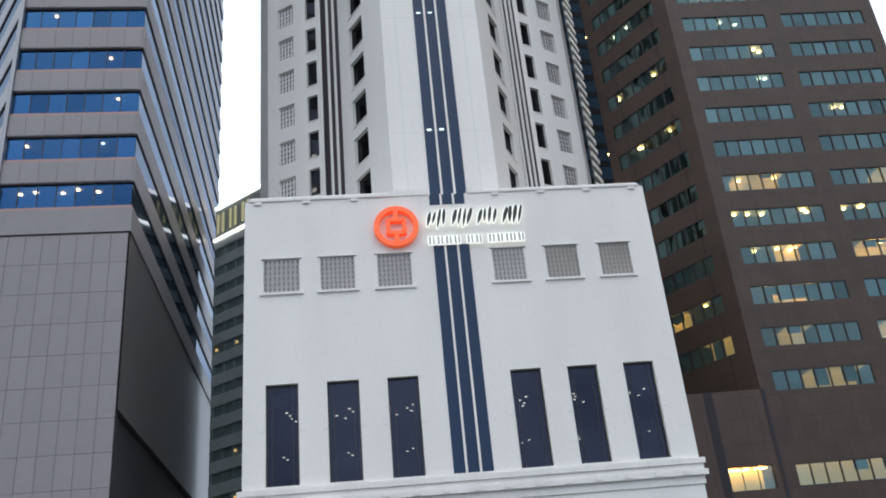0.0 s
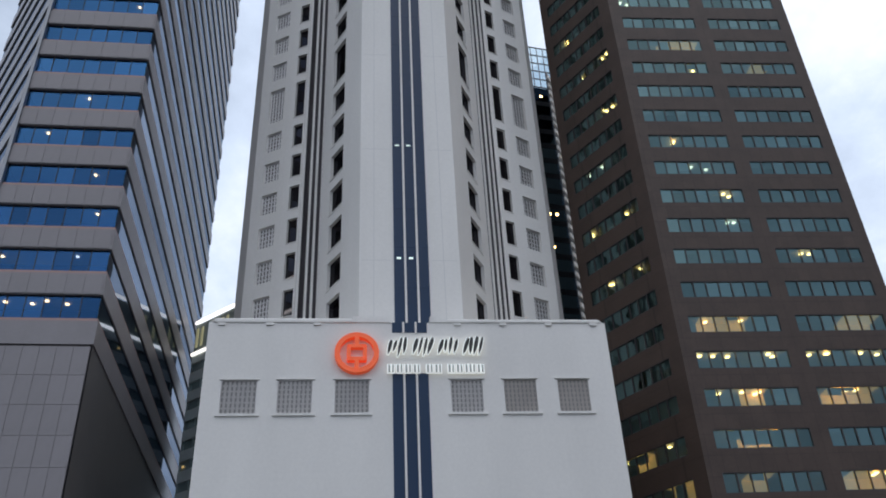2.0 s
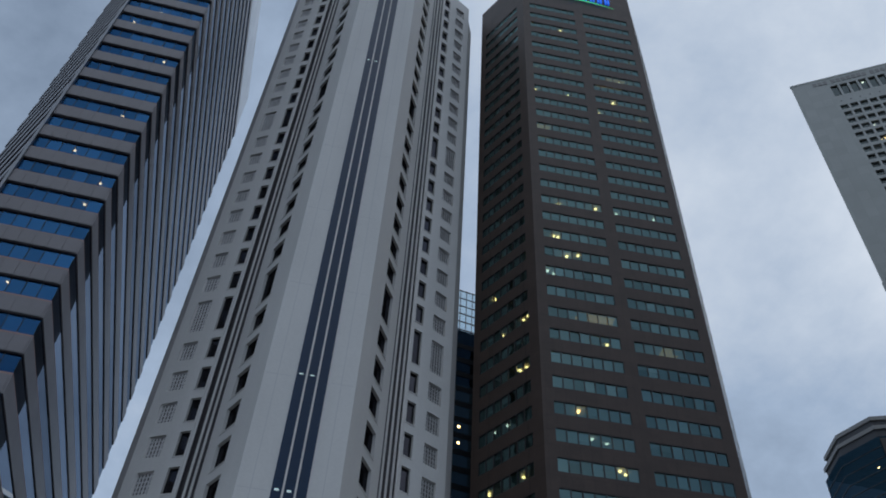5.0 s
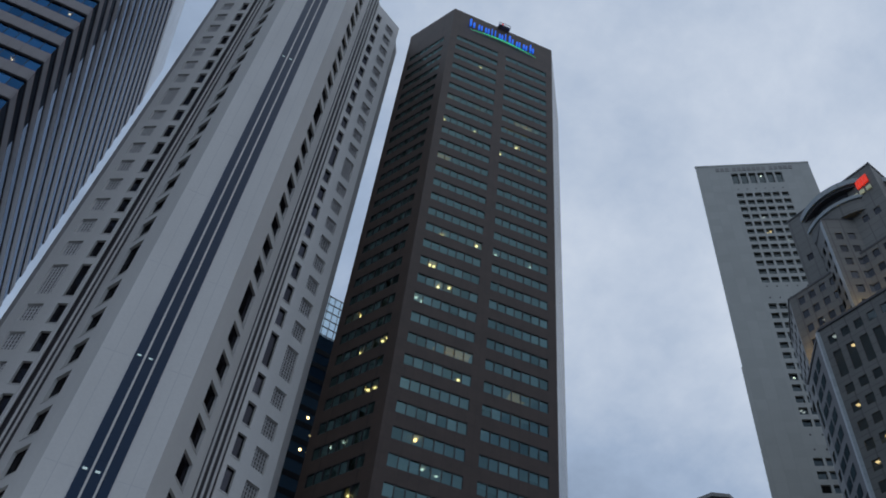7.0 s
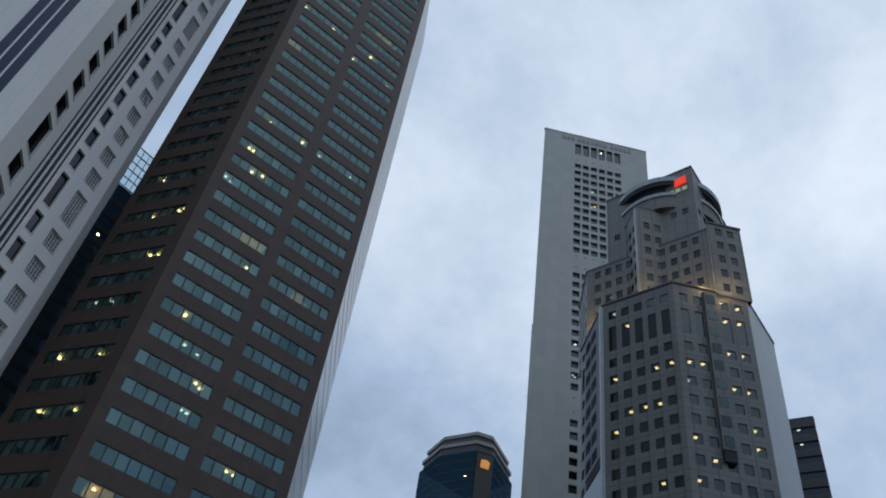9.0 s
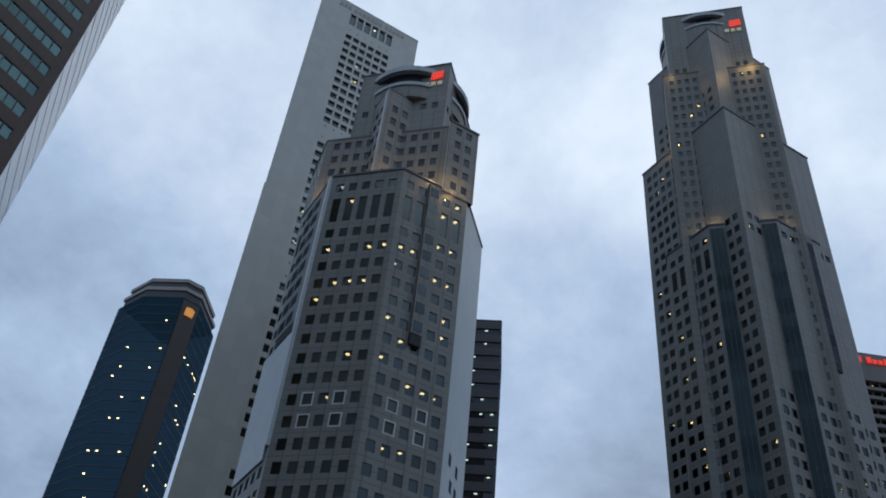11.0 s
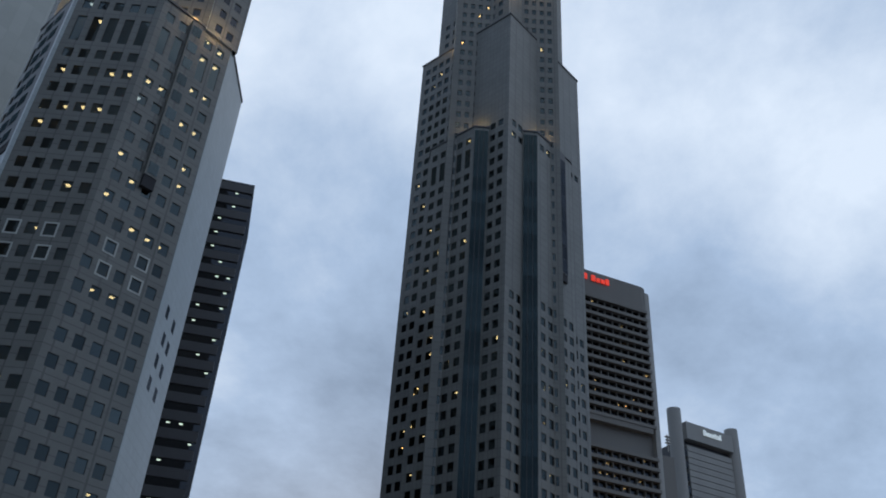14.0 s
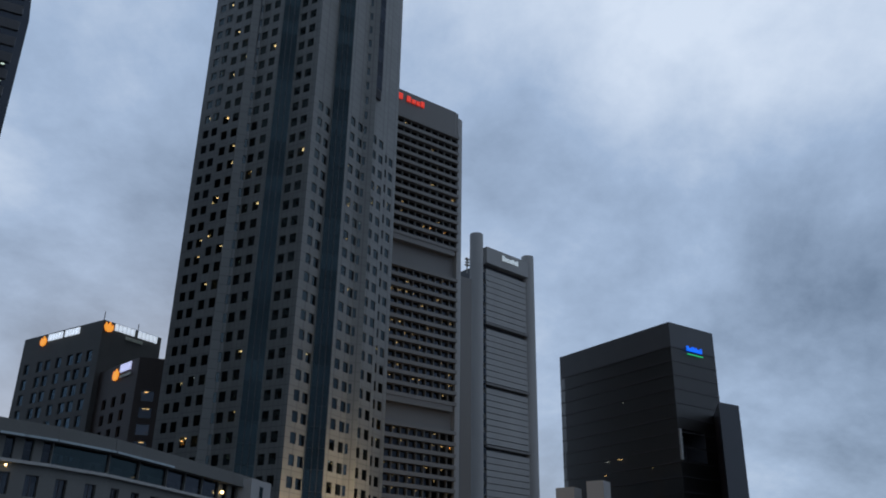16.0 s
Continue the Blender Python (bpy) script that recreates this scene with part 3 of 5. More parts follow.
def round_sign():
    root = thing("round_sign", "orange round illuminated coin-shaped sign on the white podium", "sign", BOC @ Matrix.Translation((-4.5, -0.3, 33.3)))
    bm = bmesh.new()
    n = 40
    for z0, r0, r1 in ((0, 1.4, 1.8),):
        for k in range(n):
            a, b = 2 * math.pi * k / n, 2 * math.pi * (k + 1) / n
            p = [(math.cos(t) * r, math.sin(t) * r) for t in (a, b) for r in (r0, r1)]
            quad(bm, *[(p[i][0], -0.2, p[i][1]) for i in (0, 1, 3, 2)])
            quad(bm, (p[1][0], -0.2, p[1][1]), (p[1][0], 0.3, p[1][1]), (p[3][0], 0.3, p[3][1]), (p[3][0], -0.2, p[3][1]))
            quad(bm, (p[0][0], -0.2, p[0][1]), (p[2][0], -0.2, p[2][1]), (p[2][0], 0.3, p[2][1]), (p[0][0], 0.3, p[0][1]))
    part("ring", bm, ORANGE, root)
    for x0, x1, z0, z1 in ((-0.75, 0.75, 0.42, 0.72), (-0.75, 0.75, -0.72, -0.42), (-0.82, -0.5, -0.6, 0.6), (0.5, 0.82, -0.6, 0.6), (-0.18, 0.18, 0.72, 1.5), (-0.18, 0.18, -1.5, -0.72)):
        bm = bmesh.new()
        box(bm, x0, x1, -0.2, 0.3, z0, z1)
        part("coin_bar", bm, ORANGE, root)


def brush_sign():
    """Four groups of brush bars over a row of short bars, all with lit white edges."""
    root = thing("wall_sign", "dark brush bars above short grey bars, edged with white light", "sign", BOC @ Matrix.Translation((-0.05, -0.15, -0.3)))
    # four groups of slanting brush bars: centre, half width, half height and lean
    state = random.Random(3)
    marks = []
    for u in (-1.15, 0.95, 3.05, 5.15):
        bars = []
        for x in (-0.62, -0.2, 0.2, 0.62):
            bars.append((x, state.uniform(-0.12, 0.12), state.uniform(0.11, 0.17), state.uniform(0.5, 0.85), state.uniform(0.1, 0.35)))
        marks.append((u, bars))
    for u, strokes in marks:
        for out, mat, grow, nm in ((0.0, SIGN_WHITE, 0.06, "white_edge"), (0.1, SIGN_DARK, 0.0, "stroke")):
            for x, z, w, h, lean in strokes:
                bm = bmesh.new()
                m = Matrix.Translation((u + x, 0, 34.15 + z)) @ Matrix.Rotation(lean, 4, "Y")
                n = 5
                ring = []
                for k in range(n):
                    s = k / (n - 1) * 2 - 1
                    fat = 0.55 + 0.45 * math.cos(s * 1.9) + 0.25 * s
                    if h > w:
                        ring.append((s * (h + grow), w * fat + grow))
                    else:
                        ring.append((s * (w + grow), h * fat + grow))
                if h > w:
                    loop = [(-t, s) for s, t in ring] + [(t, s) for s, t in ring[::-1]]
                else:
                    loop = [(s, -t) for s, t in ring] + [(s, t) for s, t in ring[::-1]]
                front = [m @ Vector((a, -0.2 - out, b)) for a, b in loop]
                rear = [m @ Vector((a, -0.1 - out, b)) for a, b in loop]
                quad(bm, *front)
                for k in range(len(loop)):
                    j = (k + 1) % len(loop)
                    quad(bm, front[k], rear[k], rear[j], front[j])
                part(nm, bm, mat, root)
    grey = plain("grey_letter", (0.45, 0.45, 0.44), 0.5)
    pattern = (1, 1, 1, 1, 0, 1, 1, 0, 1, 1, 0.5, 1, 1)
    u = -2.0
    du = 8.0 / sum(p if p else 0.55 for p in pattern)
    for p in pattern:
        w = du * (p if p else 0.55)
        if p:
            bars = ((0.08, w * 0.42, 0, 0.68), (w * 0.56, w * 0.82, 0, 0.68)) if p == 1 else ((0.1, 0.3, 0, 0.68),)
            for x0, x1, z0, z1 in bars:
                for out, mat, grow, nm in ((0.0, SIGN_WHITE, 0.06, "white_edge"), (0.1, grey, -0.02, "letter_bar")):
                    bm = bmesh.new()
                    box(bm, u + x0 - grow, u + x1 + grow, -0.2 - out, -0.1 - out, 31.82 + z0 - grow, 31.82 + z1 + grow)
                    part(nm, bm, mat, root)
        u += w


round_sign()
brush_sign()


# ---- brown office tower ----
def brown_tower():
    root = thing("office_tower", "dark brown granite office tower with bands of teal windows, some lit", "skyscraper")
    pts = [(14.45, 77.24), (36.4, 79.2), (44.0, 94.0), (14.0, 104.0), (7.65, 86.4)]
    H = 169.6
    rows = [13.25, 21.15, 25.07, 28.99, 32.91, 36.67, 40.4, 44.2, 48.05, 51.8, 55.5, 59.25] + [62.9 + 3.69 * k for k in range(15)] + [114.56 + 3.72 * k for k in range(1, 13)]
    zs = [(z - 1.85, z) for z in rows]
    front = Face(pts[0], pts[1])
    side = Face(pts[4], pts[0])
    bm = bmesh.new()
    bands = [(1.3, 10.2), (11.85, 20.75)]
    h1 = wall_face(bm, front, 0, H, bands, zs, 0.12)
    h2 = wall_face(bm, side, 19.9, H, [(1.2, side.w - 1.6)], zs, 0.12)
    wall_face(bm, Face(pts[2], pts[3]), 0, H, [], [], 0.1)
    wall_face(bm, Face(pts[3], pts[4]), 0, H, [], [], 0.1)
    quad(bm, *[(x, y, H) for x, y in pts])
    part("wall", bm, BROWN, root, "dark brown granite wall")
    bm = bmesh.new()
    wall_face(bm, side, 0, 19.9, [], [], 0.1)
    annex = Face(front.at(-9.0, 0).xy, front.at(-0.05, 0).xy)
    low_holes = wall_face(bm, annex, 0, 19.6, [(4.6, 8.5)], [(11.4, 13.35)], 0.25)
    quad(bm, annex.at(0, 19.6), annex.at(annex.w, 19.6), annex.at(annex.w, 19.6, -8), annex.at(0, 19.6, -8))
    part("annex_wall", bm, BROWN, root, "brown granite annex wall")
    put_windows(root, low_holes, 0.25, [FRAME, TEAL_GLASS], 2)
    put_lamps(root, low_holes, 1.0, 29, 0.3, 6, 0.0, 0.5)
    bm = bmesh.new()
    quad(bm, annex.at(0.3, 13.5, -0.4), annex.at(8.8, 13.5, -0.4), annex.at(8.8, 13.5, -7), annex.at(0.3, 13.5, -7))
    part("floor_slab", bm, CEILING, root)
    # near-black boxes on the wall stand in for shaded gaps
    for ua, ub in ((3.95, 4.7), (8.97, 9.3)):
        bm = bmesh.new()
        box(bm, ua, ub, -0.02, 0.3, 0, 19.64, annex.matrix())
        part("slot_shade", bm, DARK, root)
    # windows: a band per storey and bay, with seven panes each
    frames, panes = {}, {}
    spare = bmesh.new()
    state = random.Random(11)
    n_panes = 0
    for f, ua, ub, za, zb in sorted(h1 + h2, key=lambda q: q[3]):
        w, h = ub - ua, zb - za
        n = 7
        if n not in frames or (round(w, 2),) not in frames:
            b = bmesh.new()
            for k in range(n + 1):
                x = w * k / n
                box(b, max(0, x - 0.05), min(w, x + 0.05), -0.1, 0.03, 0, h)
            box(b, 0, w, -0.1, 0.03, 0, 0.09)
            box(b, 0, w, -0.1, 0.03, h - 0.09, h)
            me = bpy.data.meshes.new("window")
            b.to_mesh(me)
            b.free()
            me.materials.append(FRAME)
            frames[(round(w, 2),)] = me
            b = bmesh.new()
            quad(b, (0, 0, 0), (w / n, 0, 0), (w / n, 0, h), (0, 0, h))
            me = bpy.data.meshes.new("pane")
            b.to_mesh(me)
            b.free()
            me.materials.append(TEAL_GLASS)
            panes[(round(w, 2),)] = me
            frames[n] = True
        key = (round(w, 2),)
        fr = piece("window", frames[key], root, f.matrix(ua, za, -0.12))
        for k in range(n):
            if f is h1[0][0] and n_panes < 294:
                p = piece("pane", panes[key], fr, Matrix.Translation((w * k / n, 0.01, 0)) @ pose(0, 0, 0, state.uniform(-0.5, 0.5), 0, state.uniform(-0.5, 0.5)))
                n_panes += 1
            else:
                a, b2 = ua + w * k / n, ua + w * (k + 1) / n
                t = [state.uniform(-0.01, 0.01) for _ in range(4)]
                quad(spare, f.at(a, za, -0.13 + t[0]), f.at(b2, za, -0.13 + t[1]), f.at(b2, zb, -0.13 + t[2]), f.at(a, zb, -0.13 + t[3]))
    part("pane_rest", spare, TEAL_GLASS, root, kind="stuff")
    # blinds, drawn to different depths
    bm = bmesh.new()
    for f, ua, ub, za, zb in h1 + h2:
        for k in range(7):
            if state.random() < 0.3:
                a, b2 = ua + (ub - ua) * k / 7, ua + (ub - ua) * (k + 1) / 7
                d = state.uniform(0.3, 1.8)
                quad(bm, f.at(a, zb - d, -0.45), f.at(b2, zb - d, -0.45), f.at(b2, zb, -0.45), f.at(a, zb, -0.45))
    part("blinds", bm, plain("pale_blind", (0.5, 0.5, 0.46), 0.9), root, kind="stuff")
    lows = [q for q in h1 if q[3] < 36]
    put_lamps(root, [q for q in h1 if q[3] >= 36], 0.22, 21, 0.3, 2, 0.15, 0.33)
    put_lamps(root, lows, 0.85, 22, 0.3, 5, 0.1, 0.36)
    put_lamps(root, [q for q in h2 if q[3] < 90], 0.4, 23, 0.3, 3, 0.1, 0.3)
    # ceilings and back walls emit by themselves, standing in for lamplit room surfaces
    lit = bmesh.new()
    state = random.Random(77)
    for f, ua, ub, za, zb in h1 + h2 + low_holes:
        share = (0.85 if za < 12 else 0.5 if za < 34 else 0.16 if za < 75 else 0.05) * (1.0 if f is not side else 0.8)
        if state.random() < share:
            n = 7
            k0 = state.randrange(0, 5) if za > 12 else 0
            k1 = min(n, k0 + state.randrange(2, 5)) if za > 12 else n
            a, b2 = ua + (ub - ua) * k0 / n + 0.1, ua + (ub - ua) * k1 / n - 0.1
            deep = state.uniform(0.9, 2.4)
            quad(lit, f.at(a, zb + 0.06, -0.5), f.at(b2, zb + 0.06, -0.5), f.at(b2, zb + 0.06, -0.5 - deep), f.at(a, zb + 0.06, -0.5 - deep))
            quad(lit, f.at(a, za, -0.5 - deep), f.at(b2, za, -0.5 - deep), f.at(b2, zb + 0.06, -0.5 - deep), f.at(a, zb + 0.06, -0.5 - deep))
    part("room_glow_planes", lit, ROOM_GLOW, root, kind="stuff")
    slabs(root, pts, [z + 0.12 for z in rows], 0.6)
    # silver flank with storey bands
    flank = Face(pts[1], pts[2])
    bm = bmesh.new()
    wall_face(bm, flank, 0, H, [], [], 0.1)
    part("flank_wall", bm, SILVER, root, "pale silver panelled flank")
    for k in range(42):
        bm = bmesh.new()
        box(bm, 0.3, flank.w - 0.2, -0.04, 0.02, 4 + 3.94 * k, 4.2 + 3.94 * k, flank.matrix())
        part("flank_band", bm, SILVER, root)
    bm = bmesh.new()
    box(bm, 0, front.w, 0.0, 0.5, H, H + 0.35, front.matrix())
    box(bm, 0, side.w, 0.0, 0.5, H, H + 0.35, side.matrix())
    part("coping", bm, BROWN, root)
    # roof cradle
    cr = thing("roof_cradle", "grey window-cleaning cradle with a red lamp on the roof edge", "cradle")
    bm = bmesh.new()
    m = front.matrix(9.6, H)
    box(bm, 0, 2.6, -0.8, 0.6, 0.35, 0.55, m)
    for x in (0.0, 2.5):
        box(bm, x, x + 0.1, -0.8, -0.7, 0.5, 1.4, m)
    box(bm, 0, 2.6, -0.8, -0.7, 1.3, 1.4, m)
    part("frame", bm, plain("grey_steel", (0.4, 0.4, 0.42), 0.5, 0.5), cr)
    bm = bmesh.new()
    box(bm, 0.6, 0.9, -0.95, -0.7, 0.4, 0.7, m)
    part("lamp", bm, RED, cr, "small red lamp")
    # blue roof sign in plain bars
    sg = thing("roof_sign", "blue illuminated bar sign with a green underline on brown granite", "sign")
    pattern = [(1.3, 0.95), (1, 0.6), (1, 0.6), (0.5, 0.8), (0.5, 0.8), (1, 0.6), (0.45, 0.95), (1.1, 0.95), (1, 0.6), (1, 0.6), (1, 0.95)]
    u, total = 3.1, sum(w for w, h in pattern)
    for w, h in pattern:
        du = 15.0 * w / total
        z = 164.6 + (u - 3.1) * -0.02
        bm = bmesh.new()
        mm = front.matrix(u, z)
        hh = 3.0 * h
        box(bm, du * 0.2, du * 0.36, -0.5, -0.2, 0, hh, mm)
        if w > 0.9:
            box(bm, du * 0.58, du * 0.74, -0.5, -0.2, 0, min(hh, 1.8), mm)
        part("letter_bar", bm, SIGN_BLUE, sg)
        u += du
    bm = bmesh.new()
    n = 24
    for k in range(n):
        a, b = k / n, (k + 1) / n
        za, zb = (163.0 + 0.9 * math.sin(math.pi * min(1, t * 0.95 + 0.05)) for t in (a, b))
        ta, tb = (0.55 * math.sin(math.pi * t) + 0.05 for t in (a, b))
        ua, ub = 3.6 + 15.0 * a, 3.6 + 15.0 * b
        quad(bm, front.at(ua, za, 0.3), front.at(ub, zb, 0.3), front.at(ub, zb + tb, 0.3), front.at(ua, za + ta, 0.3))
    part("underline", bm, SIGN_GREEN, sg, "green curved underline")


brown_tower()


# ---- blue-banded granite tower ----
def granite_tower():
    root = thing("granite_tower", "grey granite tower with cobalt ribbon windows and protruding spandrels", "skyscraper")
    pts = [(-63.8, 84.0), (-46.3, 64.25), (-36.0, 65.72), (-44.9, 119.3), (-70.0, 112.0)]
    first, n_floors = 36.87, 29
    zf = lambda k: first + 4.54 * min(k, 6) + 4.39 * max(0, k - 6)
    pitch = 4.42
    top = zf(n_floors)
    left, front, right = Face(pts[0], pts[1]), Face(pts[1], pts[2]), Face(pts[2], pts[3])
    for nm, f, mat in (("front_glass", front, COBALT_GLASS), ("side_glass", right, SIDE_GLASS), ("side_glass", left, SIDE_GLASS)):
        for k in range(n_floors):
            z = zf(k)
            bm = bmesh.new()
            if f is not front:
                quad(bm, f.at(0, z, 0.06), f.at(f.w, z, 0.06), f.at(f.w, z + 2.2, 0.06), f.at(0, z + 2.2, 0.06))
                part("ribbon_window", bm, mat, root)
                continue
            n = 7
            box(bm, 0.0, f.w, 0.02, 0.08, z, z + 0.05, f.matrix())
            ribbon = part("ribbon_window", bm, FRAME, root)
            for j in range(n):
                bm = bmesh.new()
                a = f.w * j / n
                box(bm, a - 0.03, a + 0.03, 0.02, 0.08, z + 0.05, z + 2.2, f.matrix())
                part("mullion", bm, FRAME, ribbon)
            for j in range(n):
                bm = bmesh.new()
                a, b = f.w * j / n, f.w * (j + 1) / n
                t = random.uniform(-0.012, 0.012)
                quad(bm, f.at(a, z, -0.08 + t), f.at(b, z, -0.08), f.at(b, z + 2.2, -0.08 - t), f.at(a, z + 2.2, -0.08))
                part("pane", bm, mat, ribbon)
    bm = bmesh.new()
    for f in (left, front, right):
        quad(bm, f.at(0, 0, -0.34), f.at(f.w, 0, -0.34), f.at(f.w, first - 0.3, -0.34), f.at(0, first - 0.3, -0.34))
    c = [(-60, 100), (-47, 70.5), (-39.5, 70.0), (-47.5, 112)]
    prism(bm, c, 34.0, top)
    wall_face(bm, Face(pts[3], pts[4]), 0, top + 12, [], [], 0.1)
    wall_face(bm, Face(pts[4], pts[0]), 0, top + 12, [], [], 0.1)
    part("core", bm, CHAR, root)
    ring = lambda out: [tuple(p) for p in (left.at(0, 0, out).xy, Vector((pts[1][0], pts[1][1])) + (left.n + front.n).normalized() * out * 1.05, Vector((pts[2][0], pts[2][1])) + (front.n + right.n).normalized() * out * 1.3, right.at(right.w, 0, out).xy)]

    def band(name, z0, z1, out, mat):
        bm = bmesh.new()
        a, b = ring(out), ring(-0.36)
        for k in range(3):
            quad(bm, (*a[k], z0), (*a[k + 1], z0), (*a[k + 1], z1), (*a[k], z1))
            quad(bm, (*b[k], z0), (*b[k + 1], z0), (*a[k + 1], z0), (*a[k], z0))
            quad(bm, (*a[k], z1), (*a[k + 1], z1), (*b[k + 1], z1), (*b[k], z1))
        quad(bm, (*a[3], z0), (*b[3], z0), (*b[3], z1), (*a[3], z1))
        part(name, bm, mat, root)

    b = bmesh.new()
    pw = front.w / 7
    box(b, 0.015, pw - 0.015, -0.03, 0.0, 0.02, pitch - 2.2 - 0.3)
    panel = bpy.data.meshes.new("granite_panel")
    b.to_mesh(panel)
    b.free()
    panel.materials.append(GRANITE)
    for k in range(n_floors):
        z0 = zf(k) + 2.2
        band("spandrel", z0, zf(k + 1) - 0.25, 0.2, GRANITE)
        band("sill_band", zf(k + 1) - 0.25, zf(k + 1), 0.14, SILL_RED)
        if k < 24:
            for j in range(7):
                piece("granite_panel", panel, root, front.matrix(j * pw, z0 + 0.05, 0.22))
    band("spandrel", first - 2.4, first - 0.25, 0.22, GRANITE)
    band("sill_band", first - 0.25, first, 0.14, SILL_RED)
    # plain granite base
    b = bmesh.new()
    box(b, 0.015, front.w / 8 - 0.015, -0.03, 0.05, 0.015, 2.5 - 0.015)
    tile = bpy.data.meshes.new("granite_panel")
    b.to_mesh(tile)
    b.free()
    tile.materials.append(GRANITE)
    bm = bmesh.new()
    quad(bm, front.at(0, 0, 0.1), front.at(front.w, 0, 0.1), front.at(front.w, 34.4, 0.1), front.at(0, 34.4, 0.1))
    part("base_backing", bm, JOINT, root)
    for r in range(13):
        for j in range(8):
            piece("granite_panel", tile, root, front.matrix(j * front.w / 8, 34.3 - 2.5 * (r + 1), 0.12))
    # right side of the base, in a darker tone than the front panels
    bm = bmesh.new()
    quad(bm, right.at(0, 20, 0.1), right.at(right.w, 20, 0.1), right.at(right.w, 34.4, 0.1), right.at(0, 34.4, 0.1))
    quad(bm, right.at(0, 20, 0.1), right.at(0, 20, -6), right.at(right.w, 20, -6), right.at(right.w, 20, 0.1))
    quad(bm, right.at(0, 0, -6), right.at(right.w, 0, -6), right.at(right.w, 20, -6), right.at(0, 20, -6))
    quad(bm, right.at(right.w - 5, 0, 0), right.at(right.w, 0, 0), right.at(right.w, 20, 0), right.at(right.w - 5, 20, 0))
    part("porch_wall", bm, stone("base_side_granite", (0.12, 0.11, 0.11), 0.35, 0.2, 0.4), root, "granite wall over a tall porch, darker than the front")
    bm = bmesh.new()
    prism(bm, [tuple(front.at(a, 0, b).xy) for a, b in ((-0.35, 0.0), (-0.3, 0.4), (0.05, 0.45), (0.1, 0.0))], 30, top)
    part("corner_rail", bm, plain("steel_rail", (0.22, 0.23, 0.25), 0.3, 0.7), root, "steel corner rail")
    bm = bmesh.new()
    prism(bm, [pts[0], tuple(left.at(left.w, 0, 0).xy), pts[2], pts[3], pts[4]], top, top + 14)
    part("crown", bm, SILVER, root)
    holes = [(front, 0.6 + 1.45 * j, 0.6 + 1.45 * (j + 1), zf(k), zf(k) + 2.2) for k in range(n_floors) for j in range(6)]
    put_lamps(root, [q for q in holes if q[3] > 37.5], 0.12, 31, 0.35, 1, 0.1, 0.22)
    put_lamps(root, [q for q in holes if q[3] < 37.5], 0.9, 32, 0.35, 1, 0.0, 0.28)
    bm = bmesh.new()
    for k in range(n_floors):
        z = zf(k) + 2.15
        quad(bm, front.at(0, z, -0.4), front.at(front.w, z, -0.4), front.at(front.w, z, -2.6), front.at(0, z, -2.6))
    part("floor_slabs", bm, CEILING, root, kind="stuff")


granite_tower()


# ---- twin stepped granite towers ----
AX = Vector((0.345, -0.939))
AN = Vector((-0.939, -0.345))


def local_pts(c, pairs):
    """Plan points from sideways and outward distances about a tower's centre."""
    return [tuple(Vector(c) + AX * t + AN * n) for t, n in pairs]


def square(c, half):
    return local_pts(c, [(-half, half), (half, half), (half, -half), (-half, -half)])


def diamond(c, half):
    return local_pts(c, [(-half, 0), (0, half), (half, 0), (0, -half)])


def tier(root, name, pts, z0, z1, viewer, step, win, storey, high, mats, holes, phase=0.0, solid=(), depth=0.16, blank=0, skip=None, tall=()):
    """One tier of a stepped tower: its walls with windows on the sides that face the viewer, and its roof."""
    bm = bmesh.new()
    n = len(pts)
    for i in range(n):
        f = Face(pts[i], pts[(i + 1) % n])
        seen = (Vector(viewer) - f.P).dot(f.n) > 0
        if seen and i not in solid:
            k = max(1, int((f.w - 0.8) / step))
            m = (f.w - k * step) / 2 + (step - win) / 2
            us = grid(m, step, win, k)
            lo = z0 + 0.6
            zs = [(phase + storey * j, phase + storey * j + high + (storey if j in tall else 0)) for j in range(80) if j - 1 not in tall]
            zs = [(a, b) for a, b in zs if lo < a and b < z1 - 0.6 - blank]
            miss = (lambda u, z, i=i: skip(i, u, z)) if skip else None
            holes += wall_face(bm, f, z0, z1, us, zs, depth, miss)
        else:
            wall_face(bm, f, z0, z1, [], [], depth)
    quad(bm, *[(x, y, z1) for x, y in pts])
    part(name, bm, mats, root)
    bm = bmesh.new()
    mid = sum((Vector(p) for p in pts), Vector((0, 0))) / n
    prism(bm, [tuple(mid + (Vector(p) - mid) * 1.012) for p in pts], z1, z1 + 0.5)
    part("coping", bm, CHAR, root)


def drum(root, c, r, z0, z1):
    """Ring-shaped roof gallery: a slab above an opening whose shade is painted on dark rings, and a rim."""
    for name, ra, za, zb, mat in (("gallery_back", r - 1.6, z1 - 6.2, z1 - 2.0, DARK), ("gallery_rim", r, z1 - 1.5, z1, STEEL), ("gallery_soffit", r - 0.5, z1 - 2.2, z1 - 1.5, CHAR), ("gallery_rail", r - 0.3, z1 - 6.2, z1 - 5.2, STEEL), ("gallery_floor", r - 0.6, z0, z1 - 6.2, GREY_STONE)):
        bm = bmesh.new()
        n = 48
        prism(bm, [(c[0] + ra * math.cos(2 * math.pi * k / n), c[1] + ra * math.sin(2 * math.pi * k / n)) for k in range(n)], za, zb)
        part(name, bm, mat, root)


